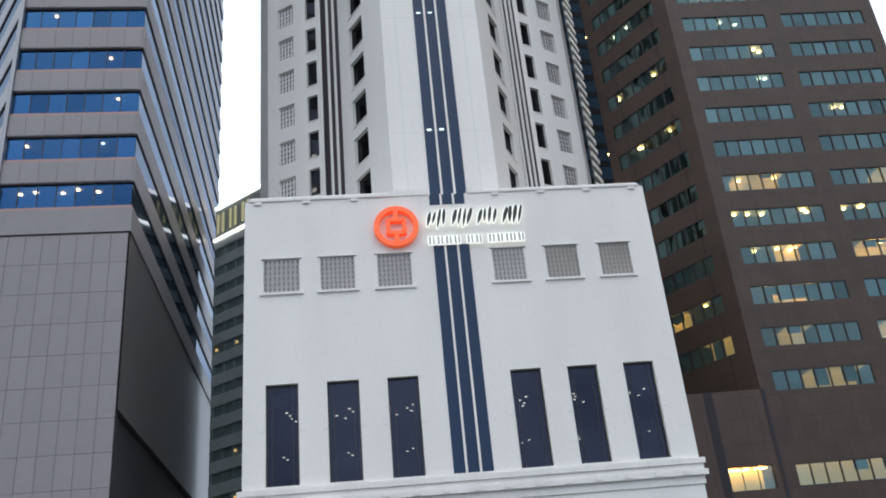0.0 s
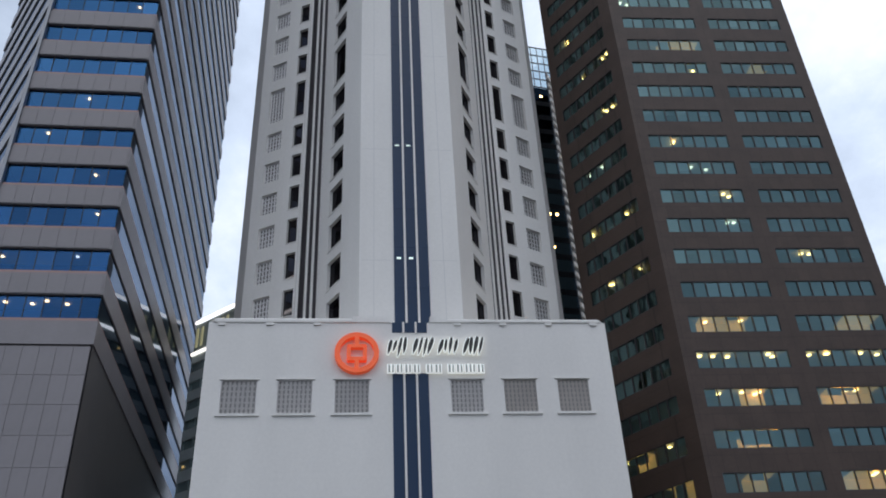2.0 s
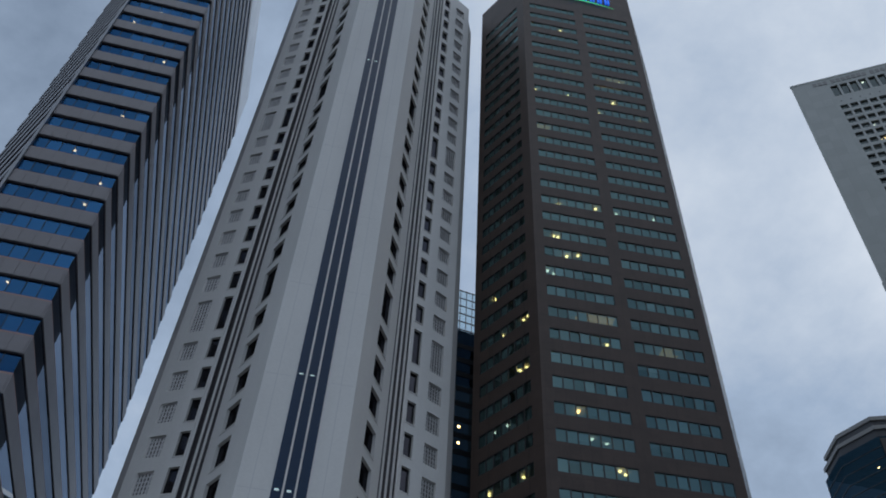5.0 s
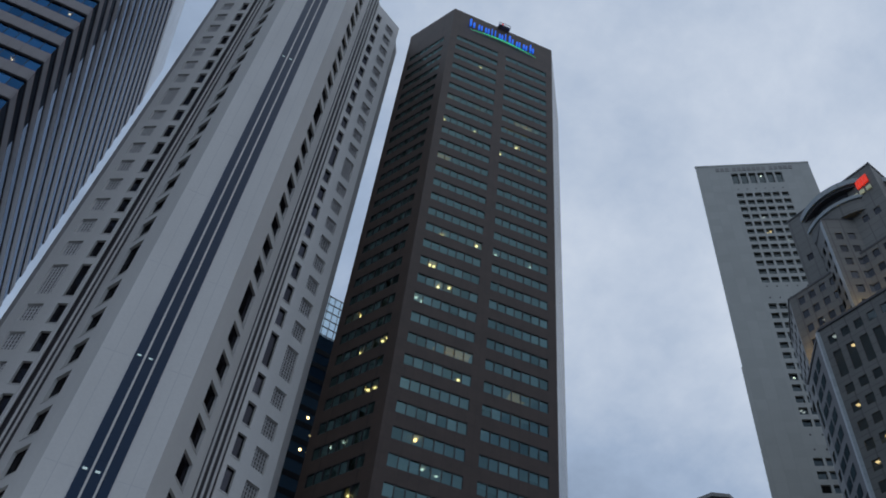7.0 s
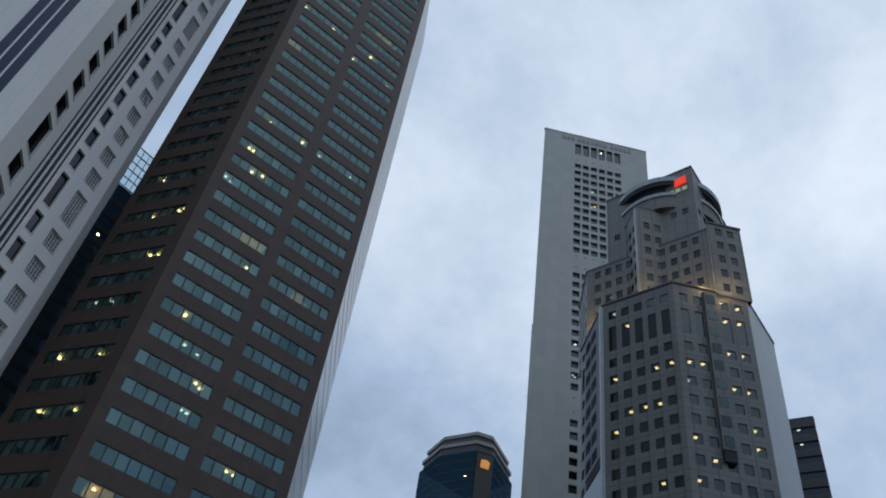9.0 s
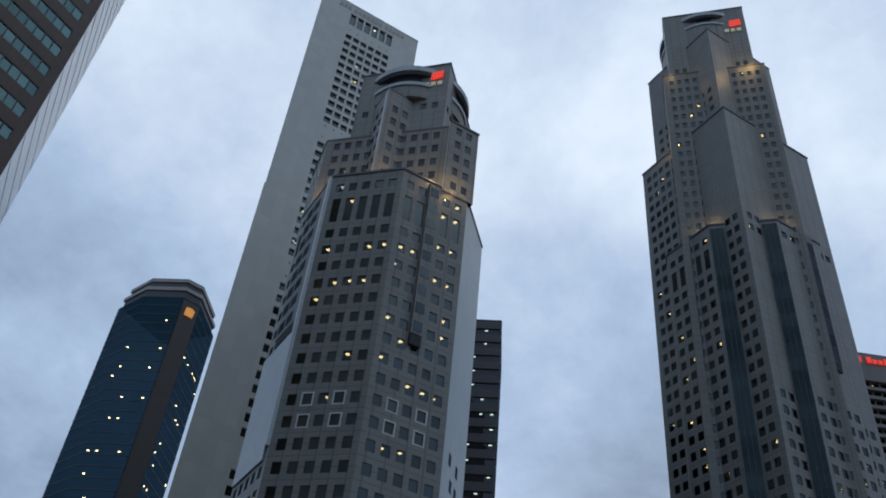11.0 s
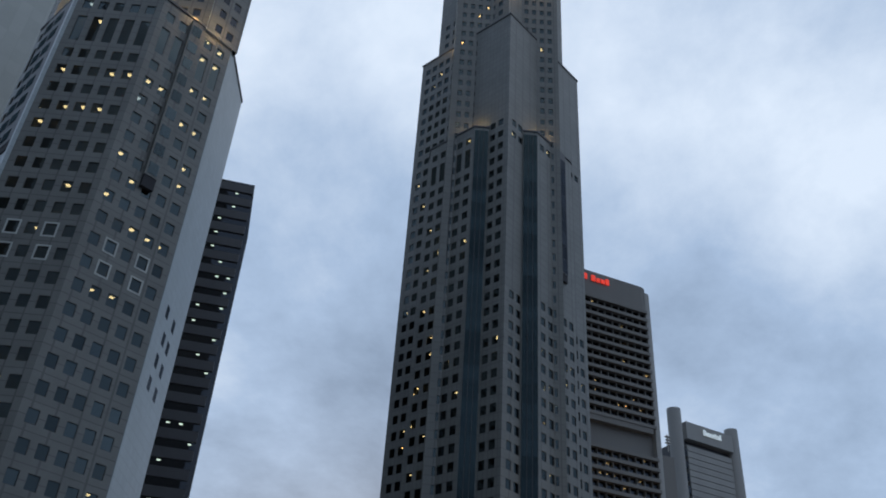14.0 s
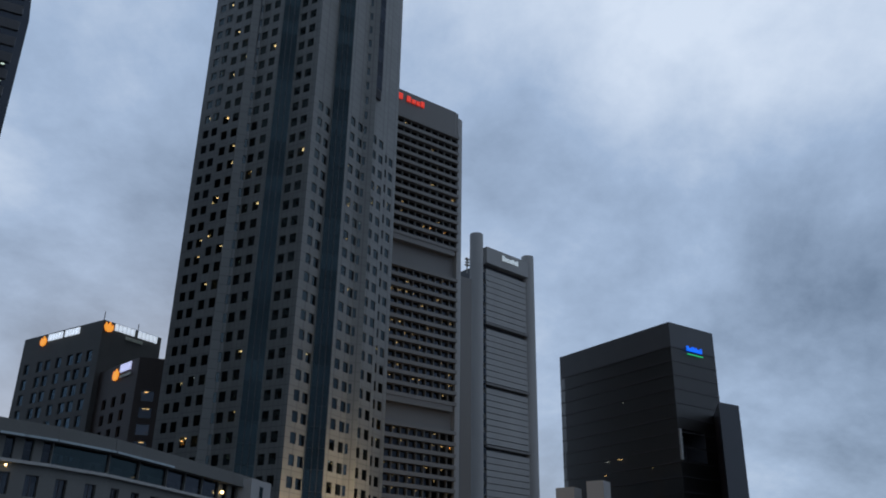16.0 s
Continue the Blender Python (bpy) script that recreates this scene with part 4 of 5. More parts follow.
def square_sign(name, f, u0, z0, size, bars_w):
    root = thing(name, "red square sign over a row of pale bars on grey granite", "sign")
    for k in range(4):
        bm = bmesh.new()
        a = u0 + size * k / 4
        box(bm, a + 0.06, a + size / 4 - 0.06, -0.35, -0.1, z0 + 0.1 * k, z0 + size * 0.88 + 0.1 * k, f.matrix())
        part("red_bar", bm, RED, root)
    for k in range(3):
        bm = bmesh.new()
        a = u0 - bars_w * 0.35 + bars_w * k / 3
        w = bars_w / 3
        box(bm, a + 0.15 * w, a + 0.85 * w, -0.35, -0.1, z0 - size * 0.7, z0 - size * 0.3, f.matrix())
        part("letter_bar", bm, SIGN_CREAM, root)


def tall_stepped_tower():
    root = thing("stepped_tower", "tall grey granite tower of turned tiers with a lit sign", "skyscraper")
    c = (201.6, 43.5)
    eye = (15.0, -3.0)
    holes = []
    tier(root, "wall", square(c, 12.8), 200, 258, eye, 2.3, 1.3, 4.0, 2.0, GREY_STONE, holes, 180, blank=26)
    tier(root, "wall", diamond(c, 19.3), 180, 240, eye, 3.0, 1.6, 4.0, 2.0, GREY_STONE, holes, 180, solid=(1,), blank=22)
    tier(root, "wall", square(c, 15.0), 0, 224.5, eye, 2.3, 1.3, 4.0, 2.0, GREY_DARK, holes, 8)
    n0, h = 19.2, 8.3
    reach = 23.7 - n0

    def hidden(i, u, z):
        """Leaves the prow's blank upper panels and what stands behind the lower tier without windows."""
        inner = 6.2 < u < 33.5 - reach * 1.42 if i == 0 else reach * 1.42 < u < 27.3
        if z < 158 and inner:
            return True
        if i == 0:
            return z > 158 and u > 20
        return (150 > z > 104) or z > 158 or (u > 20 and z > 104 and int(z / 4) % 3)

    tier(root, "wall", diamond(c, 23.7), 0, 197, eye, 2.6, 1.7, 4.0, 2.1, GREY_STONE, holes, 8, skip=hidden)
    octo = local_pts(c, [(-n0, h), (-h, n0), (h, n0), (n0, h), (n0, -h), (h, -n0), (-h, -n0), (-n0, -h)])

    def blank_chamfer(i, u, z):
        return (i == 2 and 104 < z and not (146 < z < 154 and u < 5)) or (i == 0 and z > 112 and 6.3 < u < 9.2)

    tier(root, "wall", octo, 0, 157, eye, 2.9, 1.75, 4.0, 2.1, GREY_STONE, holes, 8, solid=(1,), skip=blank_chamfer, tall=(34,))
    # glass strips beside the prow
    f = Face(octo[1], octo[2])
    width = h - reach - 0.3
    bm = bmesh.new()
    box(bm, 0, width, -0.22, 0.0, 0, 3.92)
    strip = bpy.data.meshes.new("glass_strip")
    bm.to_mesh(strip)
    bm.free()
    strip.materials.append(STRIP_GLASS)
    for ua in (0.15, f.w - width - 0.15):
        for k in range(38):
            piece("glass_strip", strip, root, f.matrix(ua, 4 + 4 * k))
        bm = bmesh.new()
        for k in range(1, 3):
            x = ua + width * k / 3
            box(bm, x - 0.06, x + 0.06, -0.3, 0.0, 4, 156, f.matrix())
        part("mullion", bm, FRAME, root)
    # projecting bays; a near-black box below each paints its underside shadow
    for f, ua, ub, foot in ((Face(octo[2], octo[3]), 8.8, 11.8, 116), (Face(octo[0], octo[1]), 6.5, 9.0, 116)):
        bm = bmesh.new()
        box(bm, ua, ub, -0.6, 0.0, foot + 2.2, 156.6, f.matrix())
        bay = part("bay", bm, CHAR, root, "dark glazed projecting bay")
        for k in range(9):
            bm = bmesh.new()
            box(bm, ua + 0.2, ub - 0.2, -0.66, -0.6, foot + 2.5 + 4 * k, foot + 6.3 + 4 * k, f.matrix())
            part("pane", bm, CHAR_GLASS, bay)
        bm = bmesh.new()
        box(bm, ua + 0.1, ub - 0.1, -0.5, 0.0, foot, foot + 2.2, f.matrix())
        part("bay_foot_shade", bm, DARK, bay)
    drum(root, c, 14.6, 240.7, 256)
    put_windows(root, holes, 0.16, [FRAME, UOB_GLASS], 0, 300)
    put_lamps(root, holes, 0.1, 51, 0.15, 2, 0.1, 0.44)
    slabs(root, square(c, 14.0), [8 + 4.0 * k + 1.95 for k in range(53)])
    f = Face(square(c, 12.8)[0], square(c, 12.8)[1])
    square_sign("tower_sign", f, 20.6, 248.0, 3.6, 5.6)
    for t, n, z, w in ((-12.5, 15.5, 226, 900), (11.5, 15.5, 226, 2200), (9, 16, 226, 900), (-8.5, 15.8, 158.6, 1200), (-13.5, 10.8, 158.6, 1200), (9.5, 15.2, 158.6, 1300), (13.2, 10.6, 158.6, 1300), (-18.5, 8.0, 199, 900)):
        p = Vector(c) + AX * t + AN * n
        p += AN * 2.0
        glow("ledge_floodlight", (p.x, p.y, z), w * 0.45)
    # added warm fill for the glow on the lower right wall, source unknown
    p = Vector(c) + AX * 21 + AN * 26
    glow("added_warm_fill", (p.x, p.y, 22), 16000, (1.0, 0.72, 0.4))


tall_stepped_tower()


def low_stepped_tower():
    root = thing("stepped_tower", "shorter grey granite tower of turned tiers with lit windows", "skyscraper")
    c = (111.8, 90.0)
    eye = (12.0, -3.0)
    holes, lower = [], []
    a = 17.3
    h = a * math.tan(radians(22.5))
    octo = local_pts(c, [(-h, a), (h, a), (a, h), (a, -h), (h, -a), (-h, -a), (-a, -h), (-a, h)])
    top = [(100.4, 96.7), (107.3, 76.8), (126.0, 83.6), (119.5, 103.5)]
    tier(root, "wall", top, 120, 162, eye, 2.7, 1.4, 3.9, 1.9, GREY_STONE, holes, 3, blank=12, skip=lambda i, u, z: z < 145 or 8 < u < 15)
    mid = [(97.5, 100.3), (107.0, 74.7), (105.6, 73.5), (112.0, 70.6), (118.5, 84.0), (118.0, 104.0), (104.0, 110.0)]
    tier(root, "wall", mid, 119, 139, eye, 2.45, 1.4, 3.9, 2.0, GREY_STONE, holes, 3.4, solid=(1, 3))
    prow = [(102.6, 94.0), (98.9, 86.3), (110.0, 81.8), (114.0, 92.0)]
    tier(root, "wall", prow, 119, 150, eye, 2.45, 1.4, 3.9, 2.0, GREY_STONE, holes, 3.4)
    tier(root, "wall", octo, 0, 119.6, eye, 2.65, 1.62, 3.88, 2.0, GREY_STONE, lower, 2.9, solid=(2,), tall=(27,))
    # bright panelled edges
    for pq, za, zb in (((octo[2], octo[3]), 0, 119.6), (((107.0, 74.7), (105.6, 73.5)), 119, 139), (((102.6, 94.0), (98.9, 86.3)), 119, 150)):
        f = Face(*pq)
        bm = bmesh.new()
        box(bm, 0.02 if zb != 150 else f.w - 1.3, f.w - 0.02, -0.08, 0.0, za, zb - 0.1, f.matrix())
        part("steel_panel", bm, STEEL, root, "bright brushed panels")
    f = Face(octo[7], octo[0])
    bm = bmesh.new()
    box(bm, f.w - 0.8, f.w - 0.05, -0.6, 0.0, 62, 119.4, f.matrix())
    box(bm, 0.3, f.w - 1.4, -0.3, 0.0, 60, 84, f.matrix())
    part("steel_panel", bm, STEEL, root, "bright brushed panels")
    # charcoal bay with dark panes: this side face's darkness is put into colour
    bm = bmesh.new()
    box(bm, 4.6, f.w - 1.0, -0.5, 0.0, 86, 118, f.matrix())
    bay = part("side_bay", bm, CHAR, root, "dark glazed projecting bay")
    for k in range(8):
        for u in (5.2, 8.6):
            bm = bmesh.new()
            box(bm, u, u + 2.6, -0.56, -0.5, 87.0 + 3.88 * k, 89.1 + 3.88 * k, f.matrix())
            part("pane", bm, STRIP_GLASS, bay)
    # near-black box as the shadow below the bay
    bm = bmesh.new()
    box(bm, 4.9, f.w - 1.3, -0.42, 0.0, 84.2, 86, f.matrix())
    part("bay_foot_shade", bm, DARK, bay)
    f = Face(octo[1], octo[2])
    bm = bmesh.new()
    box(bm, 5.6, 7.9, -0.8, 0.0, 84, 118.6, f.matrix())
    part("bay", bm, GREY_DARK, root)
    for k in range(9):
        bm = bmesh.new()
        box(bm, 5.9, 7.6, -0.86, -0.8, 84.4 + 3.88 * k, 86.6 + 3.88 * k, f.matrix())
        part("bay_window", bm, UOB_GLASS, root)
    # shadow under this bay, again a near-black box
    bm = bmesh.new()
    box(bm, 5.7, 7.8, -0.7, 0.0, 81.8, 84, f.matrix())
    part("bay_foot_shade", bm, DARK, root)
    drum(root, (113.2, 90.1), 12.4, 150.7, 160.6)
    put_windows(root, lower, 0.16, [FRAME, UOB_GLASS], 0, 300)
    put_windows(root, holes, 0.16, [FRAME, CHAR_GLASS], 0, 130, "upper_window_panes")
    put_lamps(root, [q for q in lower if q[3] > 70], 0.27, 61, 0.15, 1, 0.03, 0.58)
    put_lamps(root, [q for q in lower if q[3] <= 70], 0.17, 63, 0.15, 1, 0.03, 0.52)
    put_lamps(root, holes, 0.04, 62, 0.35, 1, 0.3, 0.4)
    slabs(root, octo, [2.9 + 3.88 * k + 1.9 for k in range(30)], 2.2)
    f = Face(octo[2], octo[3])
    for z in (13, 14, 15, 16):
        for u in (3.4 + 0.5 * z % 2, 8.0):
            bm = bmesh.new()
            box(bm, u, u + 1.5, -0.1, 0.0, 2.9 + 3.88 * z, 5.0 + 3.88 * z, f.matrix())
            part("window", bm, CHAR_GLASS, root)
    # pale window surrounds
    for f, us in ((Face(octo[0], octo[1]), (1, 3)), (Face(octo[1], octo[2]), (1, 3))):
        for z in (17, 18):
            for j in us:
                k = max(1, int((f.w - 0.8) / 2.65))
                m = (f.w - k * 2.65) / 2 + (2.65 - 1.62) / 2
                u, zz = m + j * 2.65, 2.9 + 3.88 * (z - 1)
                bm = bmesh.new()
                for x0, x1, z0, z1 in ((-0.25, 0, -0.25, 2.25), (1.62, 1.87, -0.25, 2.25), (0, 1.62, -0.25, 0), (0, 1.62, 2.0, 2.25)):
                    box(bm, u + x0, u + x1, -0.06, 0.0, zz + z0, zz + z1, f.matrix())
                part("window_surround", bm, PALE, root, "pale square window surround")
    f = Face(top[0], top[1])
    square_sign("tower_sign", f, 16.9, 156.9, 2.8, 4.6)
    for x, y, z, w in ((96.6, 95.5, 121.5, 1900), (98.5, 83.5, 121.5, 1500), (103.4, 73.6, 121.2, 450), (107.0, 69.6, 121.2, 500), (100.6, 77.4, 121.2, 700)):
        glow("ledge_floodlight", (x, y, z), w)


low_stepped_tower()


# ---- tall pale slab ----
def pale_slab():
    root = thing("slab_tower", "very tall pale tiled slab tower with a grid of dark windows", "skyscraper")
    pts = [(118.0, 145.5), (152.2, 130.0), (164.0, 141.0), (140.0, 170.0)]
    f = Face(pts[0], pts[1])
    bm = bmesh.new()
    us = grid(11.25, 2.86, 2.2, 6)
    H = 259.6
    step = 3.82
    blocks = [(241.2 - step * k, 243.6 - step * k) for k in range(12)] + [(188.0 - step * k, 190.3 - step * k) for k in range(12)]
    blocks += [(134.3 - step * k, 136.6 - step * k) for k in range(12)] + [(82 - step * k, 84.3 - step * k) for k in range(18)]
    blocks.append((249.0, 255.0))
    holes = wall_face(bm, f, 0, H, us, blocks, 0.6)
    for i in (1, 2, 3):
        wall_face(bm, Face(pts[i], pts[(i + 1) % 4]), 0, H, [], [], 0.1)
    quad(bm, *[(x, y, H) for x, y in pts])
    wall_face(bm, Face(f.at(-0.25, 0).xy, f.at(0, 0).xy), 0, 166, [], [], 0.1)
    part("wall", bm, PALE, root, "pale grey tiled wall with fine upright joints")
    put_windows(root, holes, 0.6, [FRAME, UOB_GLASS], 1, 300)
    put_lamps(root, holes, 0.035, 71, 0.65, 2, 0.5, 0.6)
    bm = bmesh.new()
    for z in (197.3, 192.5, 245.6, 143.2, 138.8):
        for a, b in us:
            box(bm, a + 0.8, a + 1.2, -0.02, 0.0, z, z + 0.5, f.matrix())
    part("vent_holes", bm, DARK, root, kind="stuff")
    bm = bmesh.new()
    box(bm, -0.1, f.w + 0.1, -0.1, 0.6, H, H + 0.7, f.matrix())
    part("coping", bm, PALE, root)
    sg = thing("wall_sign", "faint raised bars of a pale wall sign", "sign")
    bars_sign(sg, CONCRETE_L, f, 6.3, 32.0, 256.5, 258.4, [(1, 1), (1, 1), (1, 1), (0.5, 0), (1, 1), (1, 1), (1, 1), (1, 1), (1, 1), (1, 1), (1, 1), (0.5, 0), (1, 1), (1, 1), (1, 1), (1, 1), (1, 1)], 0.0, 0.12)


pale_slab()


# ---- bank slab with cantilevered blocks ----
def deck_tower():
    root = thing("deck_tower", "grey concrete slab tower of three overhanging window blocks", "skyscraper")
    P, Q = Vector((226.0, 42.6)), Vector((255.1, 8.9))
    f = Face(P, Q)
    off = (Vector((240.9, 25.4)) - P).length
    bm = bmesh.new()
    prism(bm, [tuple(f.at(off - 20, 0, -1.6).xy), tuple(f.at(off + 22.3, 0, -1.6).xy), tuple(f.at(off + 22.3, 0, -14).xy), tuple(f.at(off - 20, 0, -14).xy)], 0, 146)
    part("core_wall", bm, CONCRETE, root, "streaked grey concrete core")
    n = 10
    bm = bmesh.new()
    arc = [f.at(off + 22.3 + 2.6 * math.sin(math.pi / 2 * k / n), 0, -2.6 + 2.6 * math.cos(math.pi / 2 * k / n)).xy for k in range(n + 1)]
    prism(bm, [tuple(f.at(off + 21.9, 0, 0).xy)] + [tuple(p) for p in arc] + [tuple(f.at(off + 24.9, 0, -14).xy), tuple(f.at(off + 21.9, 0, -14).xy)], 0, 147)
    part("round_end", bm, CONCRETE_L, root, "pale rounded concrete end")
    lamps = []
    for z0, z1, nrow in ((101.5, 139.2, 13), (56.0, 92.0, 12), (12.0, 48.3, 12)):
        step = (z1 - z0) / nrow
        for r in range(nrow):
            z = z0 + r * step
            bm = bmesh.new()
            box(bm, off - 18, off + 22.0, -0.6, 1.6, z, z + step * 0.34, f.matrix())
            part("deck", bm, CONCRETE, root)
            bm = bmesh.new()
            quad(bm, f.at(off - 18, z + step * 0.34, -0.9), f.at(off + 22.0, z + step * 0.34, -0.9), f.at(off + 22.0, z + step, -0.9), f.at(off - 18, z + step, -0.9))
            part("ribbon_window", bm, CHAR_GLASS, root)
            bm = bmesh.new()
            for j in range(17):
                u = off - 18 + j * 2.5
                box(bm, u, u + 0.22, 0.1, 0.9, z + step * 0.34, z + step, f.matrix())
            part("mullions", bm, CONCRETE, root, kind="stuff")
            for j in range(16):
                u = off - 17.6 + j * 2.5
                lamps.append((f, u, u + 2.0, z + step * 0.4, z + step * 0.98))
        bm = bmesh.new()
        box(bm, off - 18, off + 22.0, -0.6, 1.6, z1, z1 + 0.9, f.matrix())
        part("deck", bm, CONCRETE, root)
        bm = bmesh.new()
        box(bm, off - 18, off + 21.0, -0.4, 2.5, z0 - 1.6, z0, f.matrix())
        part("soffit", bm, CONCRETE, root)
    put_lamps(root, [q for q in lamps if q[3] > 95], 0.16, 81, 0.95, 2, 0.1, 0.45)
    put_lamps(root, [q for q in lamps if q[3] < 95], 0.36, 82, 0.95, 2, 0.05, 0.36)
    bm = bmesh.new()
    prism(bm, [tuple(f.at(off - 18, 0, 0.4).xy), tuple(f.at(off + 20.5, 0, 0.4).xy), tuple(f.at(off + 22.2, 0, -0.2).xy), tuple(f.at(off + 22.2, 0, -13).xy), tuple(f.at(off - 18, 0, -13).xy)], 139.3, 148.5)
    part("roof_block", bm, CONCRETE, root)
    sg = thing("roof_sign", "red illuminated bar sign on the concrete roof block", "sign")
    bars_sign(sg, RED, f, off - 6.5, off + 8.6, 145.0, 146.9, [(1, 1), (1, 1), (1, 1), (1, 1), (0.6, 0), (1, 1), (0.9, 0.7), (0.9, 0.7), (0.9, 1)], 0.6, 0.3)
    mast = thing("roof_mast", "small grey roof mast with dishes", "mast")
    bm = bmesh.new()
    m = f.matrix(off + 25.8, 96)
    box(bm, 0, 0.3, 0, 0.3, 0, 5, m)
    for z, r in ((2.4, 0.6), (3.3, 0.45), (4.2, 0.6)):
        box(bm, -r, r + 0.3, -0.4, 0.4, z, z + 0.3, m)
    part("pole", bm, CONCRETE_L, mast)
    bm = bmesh.new()
    box(bm, off + 24.9, off + 30, 3, 12, 0, 96, f.matrix())
    part("rear_wing", bm, CONCRETE, root)


deck_tower()


def pillar_block():
    root = thing("pillar_block", "pale grey louvred block between round concrete pillars", "building")
    P, Q = (311.0, 3.0), (328.0, -13.5)
    f = Face(P, Q)
    for u, r in ((-2.4, 2.4), (24.4, 2.3)):
        bm = bmesh.new()
        c = f.at(u, 0, -0.3)
        prism(bm, [(c.x + r * math.cos(2 * math.pi * k / 24), c.y + r * math.sin(2 * math.pi * k / 24)) for k in range(24)], 0, 131.5 if u < 0 else 130.5)
        part("round_pillar", bm, CONCRETE_L, root)
    bm = bmesh.new()
    prism(bm, [tuple(f.at(0, 0, -1).xy), tuple(f.at(23, 0, -1).xy), tuple(f.at(23, 0, -24).xy), tuple(f.at(0, 0, -24).xy)], 0, 121)
    part("body", bm, CHAR, root)
    for j, (z0, z1) in enumerate(((99.5, 119.5), (78.0, 97.0), (57.0, 76.0), (36.0, 55.0), (14.0, 34.0))):
        n = 9
        for k in range(n):
            a = z0 + (z1 - z0) * k / n
            bm = bmesh.new()
            box(bm, 1.6, 22.6, -0.5, 0.9, a, a + (z1 - z0) / n - 0.24, f.matrix())
            part("louvre_panel", bm, CONCRETE_L, root)
        bm = bmesh.new()
        box(bm, 1.2, 22.8, -1.1, 0.8, z0 - 1.2, z0 - 0.5, f.matrix())
        part("ledge", bm, CONCRETE, root)
    for j in range(24):
        bm = bmesh.new()
        box(bm, 0.3, 1.4, -0.3, 0.0, 14 + 4.4 * j, 16.6 + 4.4 * j, f.matrix())
        part("window", bm, CHAR_GLASS, root)
    bm = bmesh.new()
    box(bm, 1.0, 22.6, -1.6, 4, 121.2, 127.4, f.matrix())
    part("sign_box", bm, CONCRETE_L, root)
    sg = thing("roof_sign", "white bar sign with a small red arc on pale concrete", "sign")
    bars_sign(sg, SIGN_WHITE, f, 8.4, 16.9, 124.0, 126.0, [(1, 1), (0.5, 0.7), (1, 0.7), (1, 0.7), (0.6, 0.9), (1, 0.7), (0.4, 1)], 1.7, 0.3)


pillar_block()


# ---- group building with flame signs ----
def flame(f, u, z, size):
    root = thing("flame_sign", "orange illuminated flame-shaped sign on a grey wall", "sign", group="flame signs")
    bm = bmesh.new()
    prof = [(0, 0), (0.35, 0.1), (0.5, 0.42), (0.42, 0.75), (0.3, 0.5), (0.1, 1.0), (-0.08, 0.6), (-0.3, 0.85), (-0.45, 0.45), (-0.3, 0.1)]
    m = f.matrix(u, z)
    v = [m @ Vector((x * size, -0.5, y * size)) for x, y in prof]
    w = [m @ Vector((x * size, -0.1, y * size)) for x, y in prof]
    quad(bm, *v)
    for k in range(len(v)):
        j = (k + 1) % len(v)
        quad(bm, v[k], w[k], w[j], v[j])
    part("flame", bm, SIGN_AMBER, root)


def grey_block():
    root = thing("grey_block", "dark grey flat-roofed office block with rows of narrow windows", "building")
    pts = [(250.3, 130.7), (233.0, 100.0), (249.4, 90.7), (268.0, 121.0)]
    parapet_white = light_mat("parapet_sign", (0.85, 0.92, 1.0), 0.9)
    left, right = Face(pts[0], pts[1]), Face(pts[1], pts[2])
    bm = bmesh.new()
    us = [(2.4, 4.8), (8.4, 10.9), (12.0, 14.4), (17.0, 19.4), (22.0, 24.6), (25.6, 28.2), (30.2, 32.6)]
    zs = [(66.2 - 4.3 * k - 2.9, 66.2 - 4.3 * k) for k in range(15)]
    holes = wall_face(bm, left, 0, 74, us, zs, 0.4)
    wall_face(bm, right, 0, 74, [], [], 0.2)
    wall_face(bm, Face(pts[2], pts[3]), 0, 74, [], [], 0.2)
    wall_face(bm, Face(pts[3], pts[0]), 0, 74, [], [], 0.2)
    quad(bm, *[(x, y, 74) for x, y in pts])
    part("wall", bm, stone("slate_render", (0.078, 0.076, 0.07), 0.7, 0.2, 0.3), root)
    put_windows(root, holes, 0.4, [FRAME, glass("slate_blue_glass", (0.10, 0.14, 0.17), 0.25)], 1)
    for f, u0, u1, z0, z1, n in ((left, 12.0, 26.0, 71.6, 73.4, 5), (right, 3.2, 17.2, 71.9, 73.7, 5)):
        sg = thing("roof_sign", "white illuminated bar sign on the grey parapet", "sign")
        bars_sign(sg, parapet_white, f, u0, u1, z0, z1, [(1, 1)] * 5 + [(0.7, 0)] + [(1, 1)] * 5, 0.3, 0.3)
    sg = thing("roof_sign", "small grey bar sign below the white one", "sign")
    bars_sign(sg, SIGN_PALE, right, 7.1, 12.7, 70.4, 71.2, [(1, 1)] * 8, 0.2, 0.2)
    flame(left, 9.6, 70.6, 2.8)
    flame(right, 1.5, 71.0, 2.9)
    bm = bmesh.new()
    for x, h in ((0.6, 2.6), (11.5, 2.2)):
        box(bm, x, x + 0.15, 1, 1.15, 74, 74 + h, right.matrix())
    part("antenna", bm, FRAME, root)


grey_block()


